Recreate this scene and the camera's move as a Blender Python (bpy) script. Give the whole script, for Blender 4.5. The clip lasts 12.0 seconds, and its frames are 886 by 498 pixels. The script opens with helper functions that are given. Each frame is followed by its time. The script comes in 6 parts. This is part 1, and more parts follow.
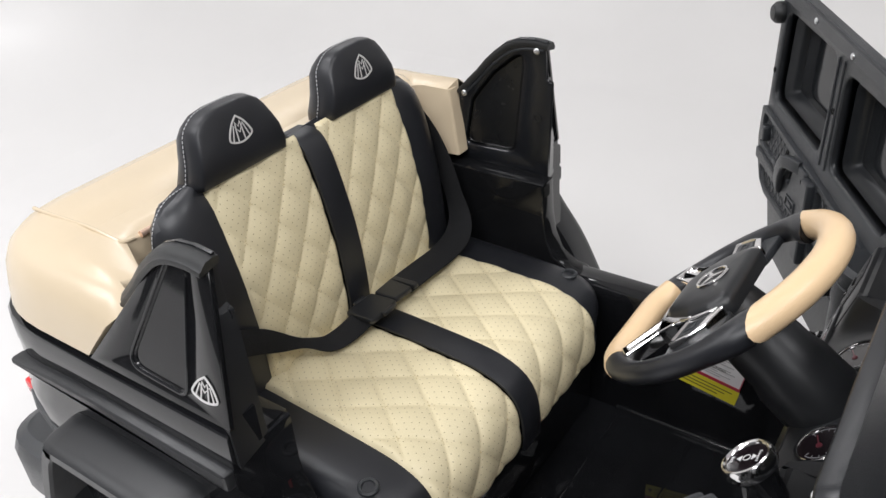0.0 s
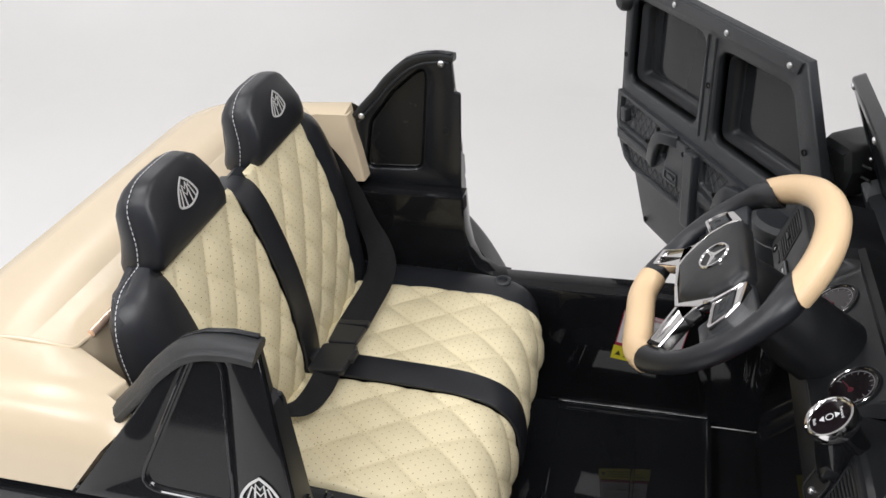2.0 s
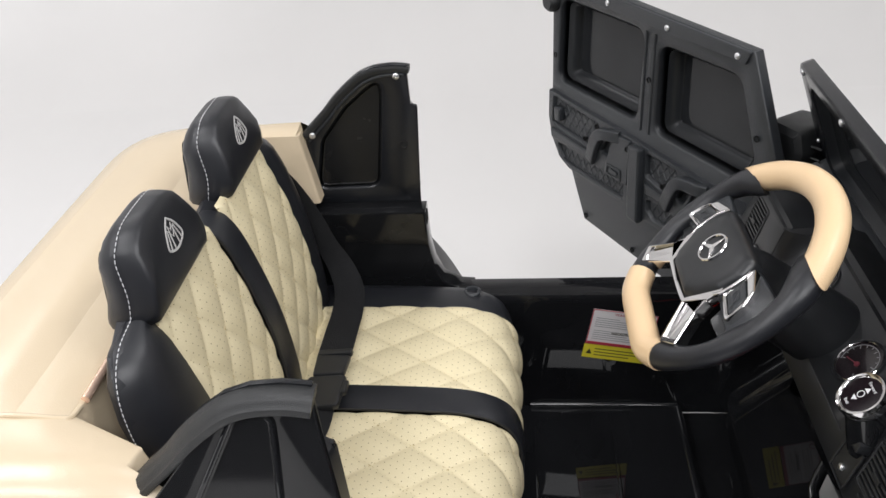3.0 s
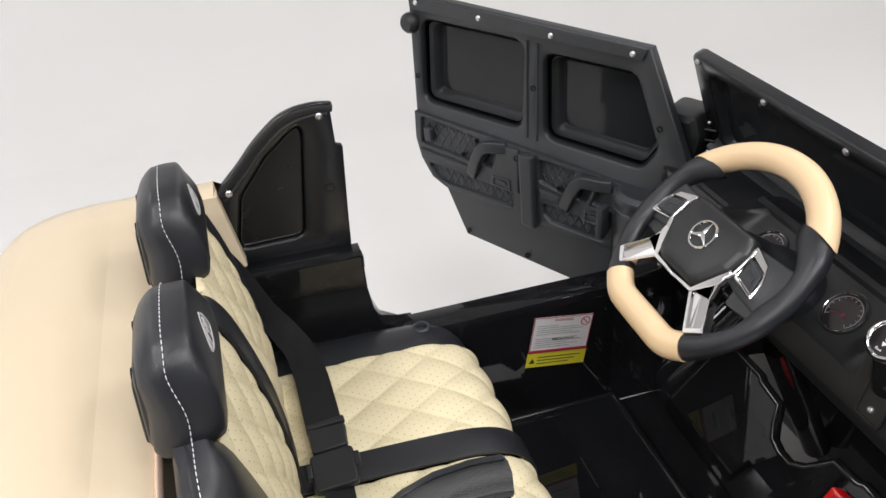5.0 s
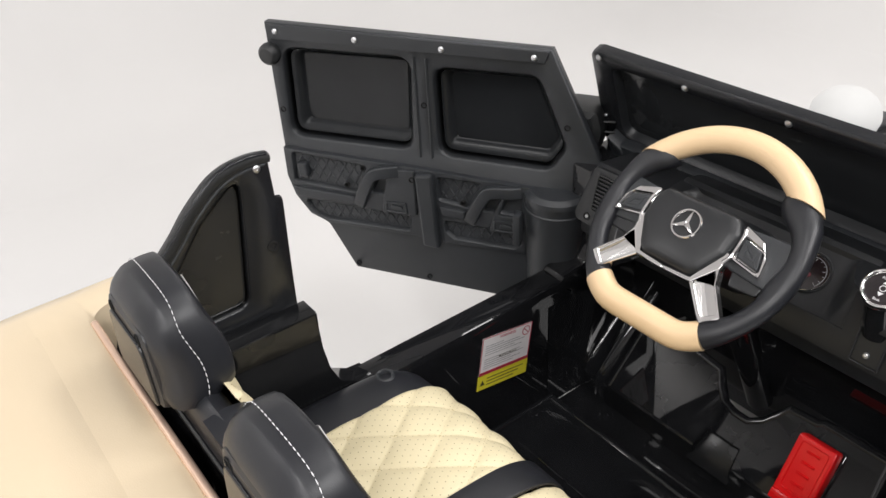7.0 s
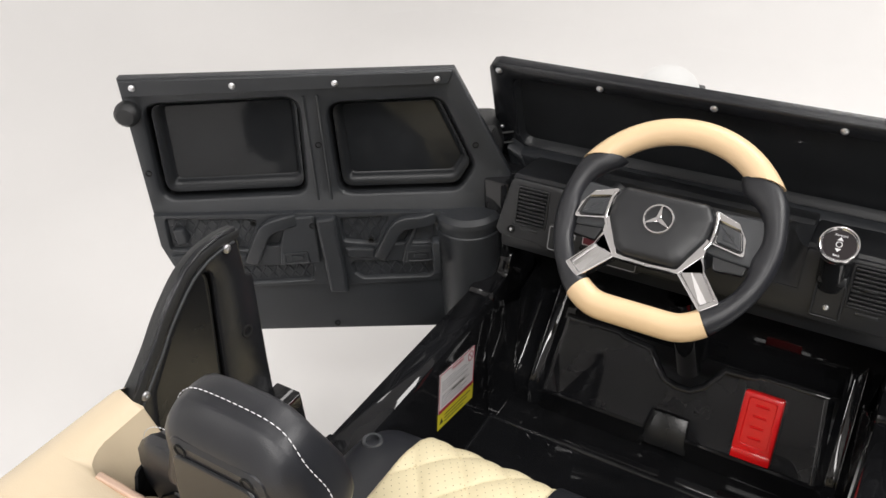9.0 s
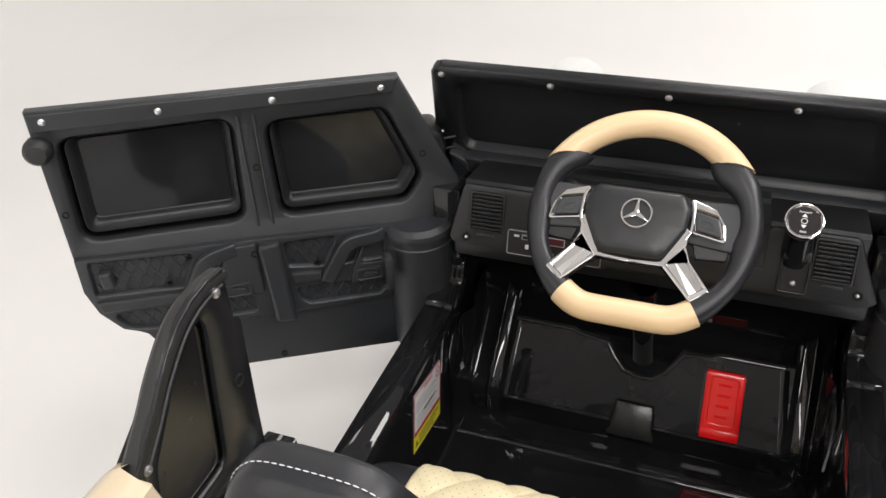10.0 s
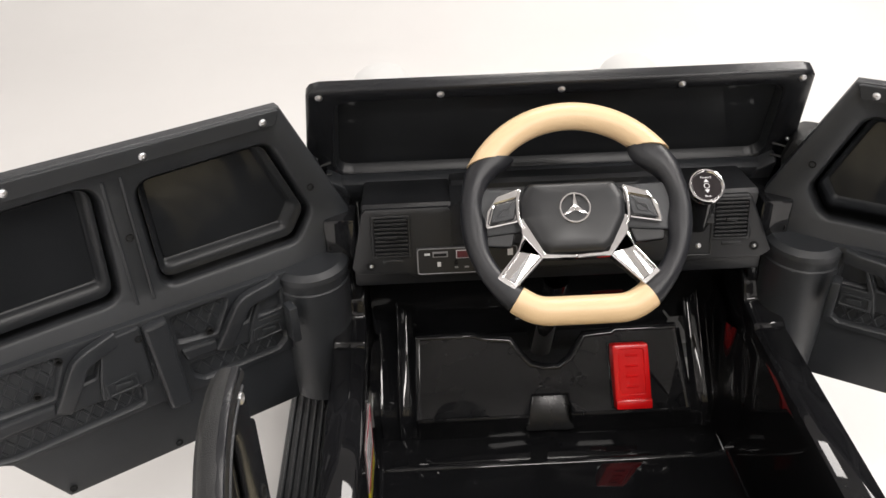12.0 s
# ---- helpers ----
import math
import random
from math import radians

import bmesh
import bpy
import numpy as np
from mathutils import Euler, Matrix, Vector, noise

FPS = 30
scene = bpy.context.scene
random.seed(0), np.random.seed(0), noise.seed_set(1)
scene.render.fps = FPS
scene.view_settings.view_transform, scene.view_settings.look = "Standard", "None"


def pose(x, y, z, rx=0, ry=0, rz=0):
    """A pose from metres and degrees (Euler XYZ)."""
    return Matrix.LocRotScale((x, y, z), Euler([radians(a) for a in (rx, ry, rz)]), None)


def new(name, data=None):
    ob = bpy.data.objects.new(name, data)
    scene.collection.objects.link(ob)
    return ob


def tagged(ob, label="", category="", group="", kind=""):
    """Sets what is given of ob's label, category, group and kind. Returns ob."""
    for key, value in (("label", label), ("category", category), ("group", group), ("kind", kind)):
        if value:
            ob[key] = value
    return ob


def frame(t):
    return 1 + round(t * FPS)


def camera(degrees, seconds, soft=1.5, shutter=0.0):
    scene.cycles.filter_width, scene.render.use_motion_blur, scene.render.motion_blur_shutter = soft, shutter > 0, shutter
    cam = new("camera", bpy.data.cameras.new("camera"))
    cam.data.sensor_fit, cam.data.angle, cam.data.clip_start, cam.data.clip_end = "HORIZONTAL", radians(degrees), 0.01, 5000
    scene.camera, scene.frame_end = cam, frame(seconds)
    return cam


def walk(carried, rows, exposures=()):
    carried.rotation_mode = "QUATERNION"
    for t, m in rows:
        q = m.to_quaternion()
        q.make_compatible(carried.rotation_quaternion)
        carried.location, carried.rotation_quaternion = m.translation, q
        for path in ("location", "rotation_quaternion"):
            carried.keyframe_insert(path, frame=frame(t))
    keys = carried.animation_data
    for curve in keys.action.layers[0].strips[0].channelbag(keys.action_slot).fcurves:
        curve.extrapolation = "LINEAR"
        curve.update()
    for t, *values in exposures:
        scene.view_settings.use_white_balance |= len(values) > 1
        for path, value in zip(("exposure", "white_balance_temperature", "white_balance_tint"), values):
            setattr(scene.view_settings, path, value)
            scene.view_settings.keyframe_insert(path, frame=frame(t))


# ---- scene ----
cam = camera(56.1, 12.0)
# car axes: x to its right, y ahead, z up; origin under the steering wheel's badge
METRES, TILT, LEAN, TURN = 1.4, -32.1606, 3.5484, 124.3416
START = (0.5915, 0.1588, 0.9786)
ROWS = [
    (0.0, 0.0, 0.0, 0.0, -0.0, 0.0, -0.0),
    (0.5, -0.0387, 0.0101, 0.0052, -4.07, -0.04, 2.71),
    (1.0, -0.0755, 0.0221, 0.0129, -8.22, -0.26, 5.33),
    (1.5, -0.1121, 0.0323, 0.0192, -12.49, -0.49, 8.1),
    (2.0, -0.1476, 0.0499, 0.0279, -16.91, -0.95, 10.87),
    (2.5, -0.1825, 0.0708, 0.04, -21.29, -1.68, 13.47),
    (3.0, -0.2113, 0.0948, 0.0533, -25.81, -2.61, 16.15),
    (5.0, -0.3195, 0.2104, 0.1203, -45.75, -8.2, 25.42),
    (5.5, -0.3353, 0.2423, 0.1411, -51.04, -10.32, 27.49),
    (6.0, -0.3454, 0.2757, 0.1615, -56.46, -12.69, 29.41),
    (6.5, -0.3534, 0.3137, 0.1843, -62.12, -15.4, 30.97),
    (7.0, -0.3588, 0.3506, 0.2074, -68.01, -18.31, 32.3),
    (9.0, -0.3404, 0.4886, 0.3027, -93.21, -31.71, 35.32),
    (9.5, -0.322, 0.5229, 0.3245, -100.05, -35.63, 35.13),
    (10.0, -0.2995, 0.554, 0.3425, -106.88, -39.48, 34.59),
    (10.5, -0.2728, 0.5822, 0.3595, -113.71, -43.35, 33.61),
    (11.0, -0.2475, 0.6067, 0.375, -120.36, -46.91, 32.32),
    (11.5, -0.2194, 0.6324, 0.3915, -126.68, -50.11, 30.7),
    (12.0, -0.1933, 0.6543, 0.4063, -132.63, -52.81, 28.85),
]
walk(cam, [(t, pose(*START, TILT, LEAN, TURN) @ pose(METRES * x, METRES * y, METRES * z, 90 + pitch, roll, yaw)) for t, x, y, z, yaw, pitch, roll in ROWS],
     exposures=[(0.0, 0.02, 6330, 11), (3.0, 0.06, 6350, 11), (6.5, 0.23, 6500, 11), (9.0, 0.26, 6620, 11), (12.0, 0.28, 6800, 12)])

# ---- world and light ----
world = bpy.data.worlds.new("studio_world")
scene.world = world
world.use_nodes = True
world.node_tree.nodes["Background"].inputs[0].default_value = (0.9, 0.92, 1.0, 1)
world.node_tree.nodes["Background"].inputs[1].default_value = 0.15


def area_lamp(name, m, sx, sy, watts, colour):
    data = bpy.data.lights.new(name, "AREA")
    data.shape, data.size, data.size_y, data.energy, data.color = "RECTANGLE", sx, sy, watts, colour
    ob = new(name, data)
    ob.matrix_world = m
    return ob


ROOM_X, ROOM_Y0, ROOM_Y1, ROOM_Z = 2.7, -3.0, 3.0, 2.9
# ceiling panels in rows, those along the dark unseen wall brightest
for lx, ly, wide, deep, watts in ((2.2, -2.3, 0.62, 1.20, 48), (2.25, 0.0, 0.62, 1.24, 42), (2.25, 1.2, 0.62, 1.24, 37), (0.5, -1.85, 0.90, 0.45, 24), (0.3, 0.0, 0.60, 0.30, 4), (0.3, 1.2, 0.90, 0.45, 21), (-1.95, -2.4, 0.50, 0.60, 12), (-1.7, 1.4, 0.30, 0.60, 4)):
    area_lamp("ceiling_lamp", pose(lx, ly, ROOM_Z - 0.06), wide, deep, watts, (1.0, 0.99, 0.98))


# ---- materials ----
def material(name, colour, rough=0.5, metal=0.0, coat=0.0, grain=0.0, grain_scale=400, blotch=0.06, blotch_scale=9, rough_var=0.08, spec=0.5, sheen=0.0):
    mat = bpy.data.materials.new(name)
    mat.use_nodes = True
    nt = mat.node_tree
    p = nt.nodes["Principled BSDF"]
    p.inputs["Roughness"].default_value = rough
    p.inputs["Metallic"].default_value = metal
    p.inputs["Coat Weight"].default_value = coat
    p.inputs["Coat Roughness"].default_value = 0.04
    p.inputs["Specular IOR Level"].default_value = spec
    p.inputs["Sheen Weight"].default_value = sheen
    geo = nt.nodes.new("ShaderNodeTexCoord")
    n1 = nt.nodes.new("ShaderNodeTexNoise")
    n1.inputs["Scale"].default_value = blotch_scale
    n1.inputs["Detail"].default_value = 6
    nt.links.new(geo.outputs["Object"], n1.inputs["Vector"])
    ramp = nt.nodes.new("ShaderNodeValToRGB")
    lo = [c * (1 - blotch) for c in colour]
    hi = [min(1, c * (1 + blotch)) for c in colour]
    ramp.color_ramp.elements[0].position, ramp.color_ramp.elements[1].position = 0.3, 0.7
    ramp.color_ramp.elements[0].color, ramp.color_ramp.elements[1].color = (*lo, 1), (*hi, 1)
    nt.links.new(n1.outputs["Fac"], ramp.inputs["Fac"])
    nt.links.new(ramp.outputs["Color"], p.inputs["Base Color"])
    if rough_var:
        mr = nt.nodes.new("ShaderNodeMapRange")
        mr.inputs["To Min"].default_value, mr.inputs["To Max"].default_value = max(0.01, rough - rough_var), rough + rough_var
        n2 = nt.nodes.new("ShaderNodeTexNoise")
        n2.inputs["Scale"].default_value = blotch_scale * 5
        n2.inputs["Detail"].default_value = 4
        nt.links.new(geo.outputs["Object"], n2.inputs["Vector"])
        nt.links.new(n2.outputs["Fac"], mr.inputs["Value"])
        nt.links.new(mr.outputs["Result"], p.inputs["Roughness"])
    if grain:
        n3 = nt.nodes.new("ShaderNodeTexVoronoi")
        n3.inputs["Scale"].default_value = grain_scale
        nt.links.new(geo.outputs["Object"], n3.inputs["Vector"])
        b = nt.nodes.new("ShaderNodeBump")
        b.inputs["Strength"].default_value = grain
        b.inputs["Distance"].default_value = 0.0006
        nt.links.new(n3.outputs["Distance"], b.inputs["Height"])
        nt.links.new(b.outputs["Normal"], p.inputs["Normal"])
    return mat


def perforated(name, colour, pitch_x, pitch_y, radius):
    """Leather with rows of punched holes, laid out on the first UV map in metres."""
    mat = material(name, colour, rough=0.48, grain=0.25, grain_scale=700, blotch=0.05, blotch_scale=14)
    nt = mat.node_tree
    p = nt.nodes["Principled BSDF"]
    uv = nt.nodes.new("ShaderNodeTexCoord")
    sep = nt.nodes.new("ShaderNodeSeparateXYZ")
    nt.links.new(uv.outputs["UV"], sep.inputs[0])

    def maths(op, a, b=None):
        n = nt.nodes.new("ShaderNodeMath")
        n.operation = op
        for k, v in ((0, a), (1, b)):
            if v is None:
                continue
            if isinstance(v, (int, float)):
                n.inputs[k].default_value = v
            else:
                nt.links.new(v, n.inputs[k])
        return n.outputs[0]

    yy = maths("DIVIDE", sep.outputs[1], pitch_y)
    row = maths("FLOOR", yy)
    shift = maths("MULTIPLY", maths("MODULO", row, 2.0), 0.5)
    xx = maths("ADD", maths("DIVIDE", sep.outputs[0], pitch_x), shift)
    fx = maths("MULTIPLY", maths("SUBTRACT", maths("FRACT", xx), 0.5), pitch_x)
    fy = maths("MULTIPLY", maths("SUBTRACT", maths("FRACT", yy), 0.5), pitch_y)
    d = maths("SQRT", maths("ADD", maths("MULTIPLY", fx, fx), maths("MULTIPLY", fy, fy)))
    hole = maths("LESS_THAN", d, radius)
    mix = nt.nodes.new("ShaderNodeMix")
    mix.data_type = "RGBA"
    old = p.inputs["Base Color"].links[0].from_socket
    nt.links.new(hole, mix.inputs[0])
    nt.links.new(old, mix.inputs[6])
    mix.inputs[7].default_value = (0.30, 0.23, 0.11, 1)
    nt.links.new(mix.outputs[2], p.inputs["Base Color"])
    return mat


PIANO = material("shallow_gloss_black_plastic", (0.0095, 0.0098, 0.0108), rough=0.06, blotch=0.2, rough_var=0.02, spec=0.34)
SLOPE_BLACK = material("footrest_black_plastic", (0.0090, 0.0093, 0.0105), rough=0.03, blotch=0.2, rough_var=0.01, spec=0.34)
GLOSS = material("gloss_black_plastic", (0.0115, 0.0120, 0.0135), rough=0.035, blotch=0.2, rough_var=0.01)
SATIN = material("satin_black_plastic", (0.0285, 0.0312, 0.0350), rough=0.33, grain=0.35, grain_scale=1500, blotch=0.12, rough_var=0.06)
SATIN_GREY = material("worn_black_plastic", (0.0185, 0.0195, 0.0205), rough=0.42, grain=0.4, grain_scale=1400, blotch=0.12)
PANE = material("smoked_black_pane", (0.0185, 0.0200, 0.0220), rough=0.06, blotch=0.15, rough_var=0.02, spec=0.27)
PILLAR_PANE = material("satin_false_window", (0.0115, 0.012, 0.013), rough=0.26, blotch=0.15, rough_var=0.04, spec=0.42)
PILLAR_BLACK = material("smooth_black_plastic", (0.0125, 0.0135, 0.0160), rough=0.25, grain=0.10, grain_scale=1500, blotch=0.12, rough_var=0.04, spec=0.45)
RECESS = material("smooth_recess_black", (0.0200, 0.0216, 0.0240), rough=0.30, blotch=0.12, rough_var=0.04, spec=0.27)
DARK_SATIN = material("deep_black_plastic", (0.0160, 0.0170, 0.0190), rough=0.38, blotch=0.15)
LEATHER = material("black_leather", (0.0155, 0.0165, 0.0200), rough=0.36, grain=0.14, grain_scale=1500, blotch=0.15, rough_var=0.07)
CREAM = perforated("cream_perforated_leather", (0.755, 0.665, 0.44), 0.0085, 0.0062, 0.00055)
CREAM_THREAD = material("cream_thread", (0.52, 0.42, 0.22), rough=0.8)
THREAD = material("white_thread", (0.72, 0.72, 0.74), rough=0.8)
BEIGE = material("beige_cover_plastic", (0.67, 0.555, 0.395), rough=0.24, blotch=0.03, blotch_scale=4, grain=0.1, grain_scale=900, rough_var=0.05)
GRIP = material("beige_grip", (0.80, 0.58, 0.35), rough=0.30, grain=0.2, grain_scale=900, blotch=0.03, rough_var=0.05)
COPPER = material("copper_edge_strip", (0.86, 0.62, 0.48), rough=0.16, metal=0.6)
CHROME = material("chrome", (0.74, 0.73, 0.73), rough=0.11, metal=1.0, blotch=0.02, rough_var=0.02)
STEEL = material("zinc_screw", (0.80, 0.80, 0.82), rough=0.34, metal=1.0, blotch=0.1, blotch_scale=300)
RED = material("red_plastic", (0.78, 0.010, 0.012), rough=0.22, coat=0.3, blotch=0.06)
WEB = material("black_webbing", (0.0115, 0.0118, 0.0130), rough=0.8, grain=0.8, grain_scale=900, blotch=0.2, spec=0.25)
PAPER = material("white_label", (0.80, 0.78, 0.79), rough=0.35, blotch=0.03)
LABEL_RED = material("red_print", (0.42, 0.03, 0.06), rough=0.4)
LABEL_GREY = material("grey_print", (0.27, 0.27, 0.28), rough=0.4)
LABEL_YELLOW = material("yellow_label", (0.75, 0.66, 0.04), rough=0.4)
PRINT_DARK = material("dark_print", (0.05, 0.045, 0.02), rough=0.5)
PRINT_WHITE = material("white_print", (0.75, 0.75, 0.76), rough=0.5)
GAUGE = material("dark_gauge_face", (0.012, 0.008, 0.010), rough=0.12, coat=0.4)
GAUGE_RED = material("gauge_red_print", (0.12, 0.02, 0.03), rough=0.3)
SILVER_THREAD = material("silver_emblem", (0.62, 0.61, 0.60), rough=0.4)
# near-black puts the shade inside small holes into the colour
HOLE = material("hole_shade_black", (0.003, 0.003, 0.003), rough=0.9)
WHITE_FLOOR = material("white_studio_floor", (0.76, 0.75, 0.74), rough=0.32, blotch=0.025, blotch_scale=1.2, rough_var=0.06)
WHITE_WALL = material("white_studio_wall", (0.76, 0.75, 0.745), rough=0.75, blotch=0.02, blotch_scale=1.0)
# dark colour for an unseen wall, so gloss black reflects little from it
DARK_WALL = material("unseen_dark_wall", (0.06, 0.06, 0.062), rough=0.85, blotch=0.2, blotch_scale=2.0)
TYRE = material("black_tyre_plastic", (0.014, 0.014, 0.015), rough=0.6, blotch=0.15)
# emission stands in for the soft bloom round the wing indicators
LAMP_GLOW = material("indicator_glow", (0.30, 0.30, 0.29), rough=0.6)
LAMP_GLOW.node_tree.nodes["Principled BSDF"].inputs["Emission Color"].default_value = (1.0, 0.99, 0.98, 1)
LAMP_GLOW.node_tree.nodes["Principled BSDF"].inputs["Emission Strength"].default_value = 0.39


# ---- mesh helpers ----
def link_mesh(name, bm, mat, smooth=35):
    bmesh.ops.recalc_face_normals(bm, faces=bm.faces[:])
    me = bpy.data.meshes.new(name)
    if smooth:
        for f in bm.faces:
            f.smooth = True
        lim = radians(smooth)
        for e in bm.edges:
            if len(e.link_faces) == 2 and (e.calc_face_angle(0) > lim or max(len(f.verts) for f in e.link_faces) > 6):
                e.smooth = False
    bm.to_mesh(me)
    bm.free()
    me.materials.append(mat)
    return new(name, me)


def part(name, bm, mat, parent, label="", smooth=35):
    ob = link_mesh(name, bm, mat, smooth)
    ob.parent = parent
    if label:
        ob["label"] = label
    return ob


def line_recess(ob, m, holes, mat):
    """Gives the walls inside a plate's pockets the smooth finish of their panes."""
    ob.data.materials.append(mat)
    back = m.inverted()
    for h in holes:
        xs, ys = [p[0] for p in h], [p[1] for p in h]
        for face in ob.data.polygons:
            vs = [back @ ob.data.vertices[i].co for i in face.vertices]
            if all(v.z < -0.001 and min(xs) - 1e-4 < v.x < max(xs) + 1e-4 and min(ys) - 1e-4 < v.y < max(ys) + 1e-4 for v in vs):
                face.material_index = 1


def thing(name, label, category, kind="", group="", at=(0, 0, 0)):
    e = new(name)
    e.location = at
    bpy.context.view_layer.update()
    return tagged(e, label, category, group, kind)


def rounded(poly, r, seg=4):
    """A polygon with its corners rounded; r is one radius or one a corner."""
    out = []
    n = len(poly)
    for i, p in enumerate(poly):
        p = Vector(p)
        a, b = Vector(poly[i - 1]), Vector(poly[(i + 1) % n])
        ri = r[i] if isinstance(r, (list, tuple)) else r
        u, v = (a - p), (b - p)
        if ri <= 0:
            out.append(tuple(p))
            continue
        ang = u.angle(v)
        d = min(ri / max(math.tan(ang / 2), 1e-4), u.length * 0.49, v.length * 0.49)
        p0, p1 = p + u.normalized() * d, p + v.normalized() * d
        for k in range(seg + 1):
            s = k / seg
            out.append(tuple((1 - s) ** 2 * p0 + 2 * s * (1 - s) * p + s * s * p1))
    return out


def loop_verts(bm, poly, c):
    return [bm.verts.new((p[0], p[1], c)) for p in poly]


def bridge(bm, a, b):
    n = len(a)
    for i in range(n):
        j = (i + 1) % n
        bm.faces.new((a[i], a[j], b[j], b[i]))


def shrink(poly, d):
    """The polygon moved inwards by d."""
    n = len(poly)
    area = sum(poly[i - 1][0] * poly[i][1] - poly[i][0] * poly[i - 1][1] for i in range(n))
    s = 1 if area > 0 else -1
    out = []
    for i in range(n):
        p, a, b = Vector(poly[i]), Vector(poly[i - 1]), Vector(poly[(i + 1) % n])
        e1, e2 = (p - a), (b - p)
        e1 = e1.normalized() if e1.length > 1e-9 else e2.normalized()
        e2 = e2.normalized() if e2.length > 1e-9 else e1
        n1, n2 = Vector((-e1.y, e1.x)) * s, Vector((-e2.y, e2.x)) * s
        m = (n1 + n2)
        m = m / max(m.length_squared, 0.4) * 2
        out.append(tuple(p + m * d))
    return out


def plate(outer, holes=(), back=0.01, bevel=0.002, depth=0.0, taper=0.0, m=None, edge=None):
    """A plate in the local xy plane with its front at z = 0 and its back at -back, and pockets of the given depth (None: right through)."""
    bm = bmesh.new()
    front = loop_verts(bm, shrink(outer, bevel), 0.0)
    mid = loop_verts(bm, shrink(outer, bevel * 0.3), -bevel * 0.3)
    rim = loop_verts(bm, outer, -bevel)
    rear = loop_verts(bm, outer, -back)
    bridge(bm, front, mid)
    bridge(bm, mid, rim)
    bridge(bm, rim, rear)
    ring = lambda vs: [bm.edges.get((vs[i - 1], vs[i])) for i in range(len(vs))]
    edges, behind = ring(front), ring(rear)
    pierced = False
    for k, h in enumerate(holes):
        dk = depth[k] if isinstance(depth, (list, tuple)) else depth
        e = bevel if edge is None else edge
        top = loop_verts(bm, shrink(h, -e), 0.0)
        lip = loop_verts(bm, h, -e)
        bridge(bm, lip, top)
        if dk is None:
            low = loop_verts(bm, h, -back)
            bridge(bm, low, lip)
            behind += ring(low)
            pierced = True
        elif dk > back:
            cut = loop_verts(bm, shrink(h, taper * back / dk), -back)
            bridge(bm, cut, lip)
            soft = cut
            for k2, k3 in ((0.82, 0.90), (0.97, 0.975), (1.25, 1.0)):
                low = loop_verts(bm, shrink(h, taper * k2), -dk * k3)
                bridge(bm, low, soft)
                soft = low
            bm.faces.new(low)
            behind += ring(cut)
            pierced = True
        else:
            low = loop_verts(bm, shrink(h, taper), -dk)
            bridge(bm, low, lip)
            bm.faces.new(low)
        edges += ring(top)
    if holes:
        bmesh.ops.triangle_fill(bm, use_beauty=True, use_dissolve=False, edges=edges)
    else:
        bm.faces.new(front)
    if pierced:
        bmesh.ops.triangle_fill(bm, use_beauty=True, use_dissolve=False, edges=behind)
    else:
        bm.faces.new(rear)
    if m is not None:
        bm.transform(m)
    return bm


def dome(outline, centre, rings, m=None):
    """A cushion: the outline scaled about its centre to each (scale, z); scale 0 closes it."""
    bm = bmesh.new()
    loops = []
    for k, z in rings:
        if k == 0:
            loops.append([bm.verts.new((centre[0], centre[1], z))])
        else:
            loops.append(loop_verts(bm, [(centre[0] + (x - centre[0]) * k, centre[1] + (y - centre[1]) * k) for x, y in outline], z))
    for a, b in zip(loops, loops[1:]):
        if len(b) == 1:
            for i in range(len(a)):
                bm.faces.new((a[i - 1], a[i], b[0]))
        else:
            bridge(bm, a, b)
    bm.faces.new(loops[0])
    if m is not None:
        bm.transform(m)
    return bm


def prism(poly, z0, z1, bevel=0.0015, m=None):
    """A solid of that outline from z0 to z1 with rounded front and back edges."""
    bm = bmesh.new()
    loops = [loop_verts(bm, poly, z0), loop_verts(bm, poly, z1)] if not bevel else [loop_verts(bm, shrink(poly, bevel), z0), loop_verts(bm, shrink(poly, bevel * 0.3), z0 + bevel * 0.3), loop_verts(bm, poly, z0 + bevel),
             loop_verts(bm, poly, z1 - bevel), loop_verts(bm, shrink(poly, bevel * 0.3), z1 - bevel * 0.3), loop_verts(bm, shrink(poly, bevel), z1)]
    for a, b in zip(loops, loops[1:]):
        bridge(bm, a, b)
    bm.faces.new(loops[0])
    bm.faces.new(loops[-1])
    if m is not None:
        bm.transform(m)
    return bm


def box(x0, x1, y0, y1, z0, z1, bevel=0.003, m=None, seg=2):
    bm = bmesh.new()
    bmesh.ops.create_cube(bm, size=1)
    for v in bm.verts:
        v.co = Vector(((x0 + x1) / 2 + v.co.x * (x1 - x0), (y0 + y1) / 2 + v.co.y * (y1 - y0), (z0 + z1) / 2 + v.co.z * (z1 - z0)))
    if bevel:
        bmesh.ops.bevel(bm, geom=bm.edges[:], offset=bevel, segments=seg, profile=0.5, affect="EDGES")
    if m is not None:
        bm.transform(m)
    return bm


def lathe(profile, seg=24, m=None):
    """Turns (radius, z) rows about z."""
    bm = bmesh.new()
    rings = []
    for r, z in profile:
        if r < 1e-6:
            rings.append([bm.verts.new((0, 0, z))])
        else:
            rings.append([bm.verts.new((r * math.cos(2 * math.pi * k / seg), r * math.sin(2 * math.pi * k / seg), z)) for k in range(seg)])
    for a, b in zip(rings, rings[1:]):
        if len(a) == 1 and len(b) == 1:
            continue
        for k in range(seg):
            j = (k + 1) % seg
            if len(a) == 1:
                bm.faces.new((a[0], b[j], b[k]))
            elif len(b) == 1:
                bm.faces.new((a[k], a[j], b[0]))
            else:
                bm.faces.new((a[k], a[j], b[j], b[k]))
    if m is not None:
        bm.transform(m)
    return bm


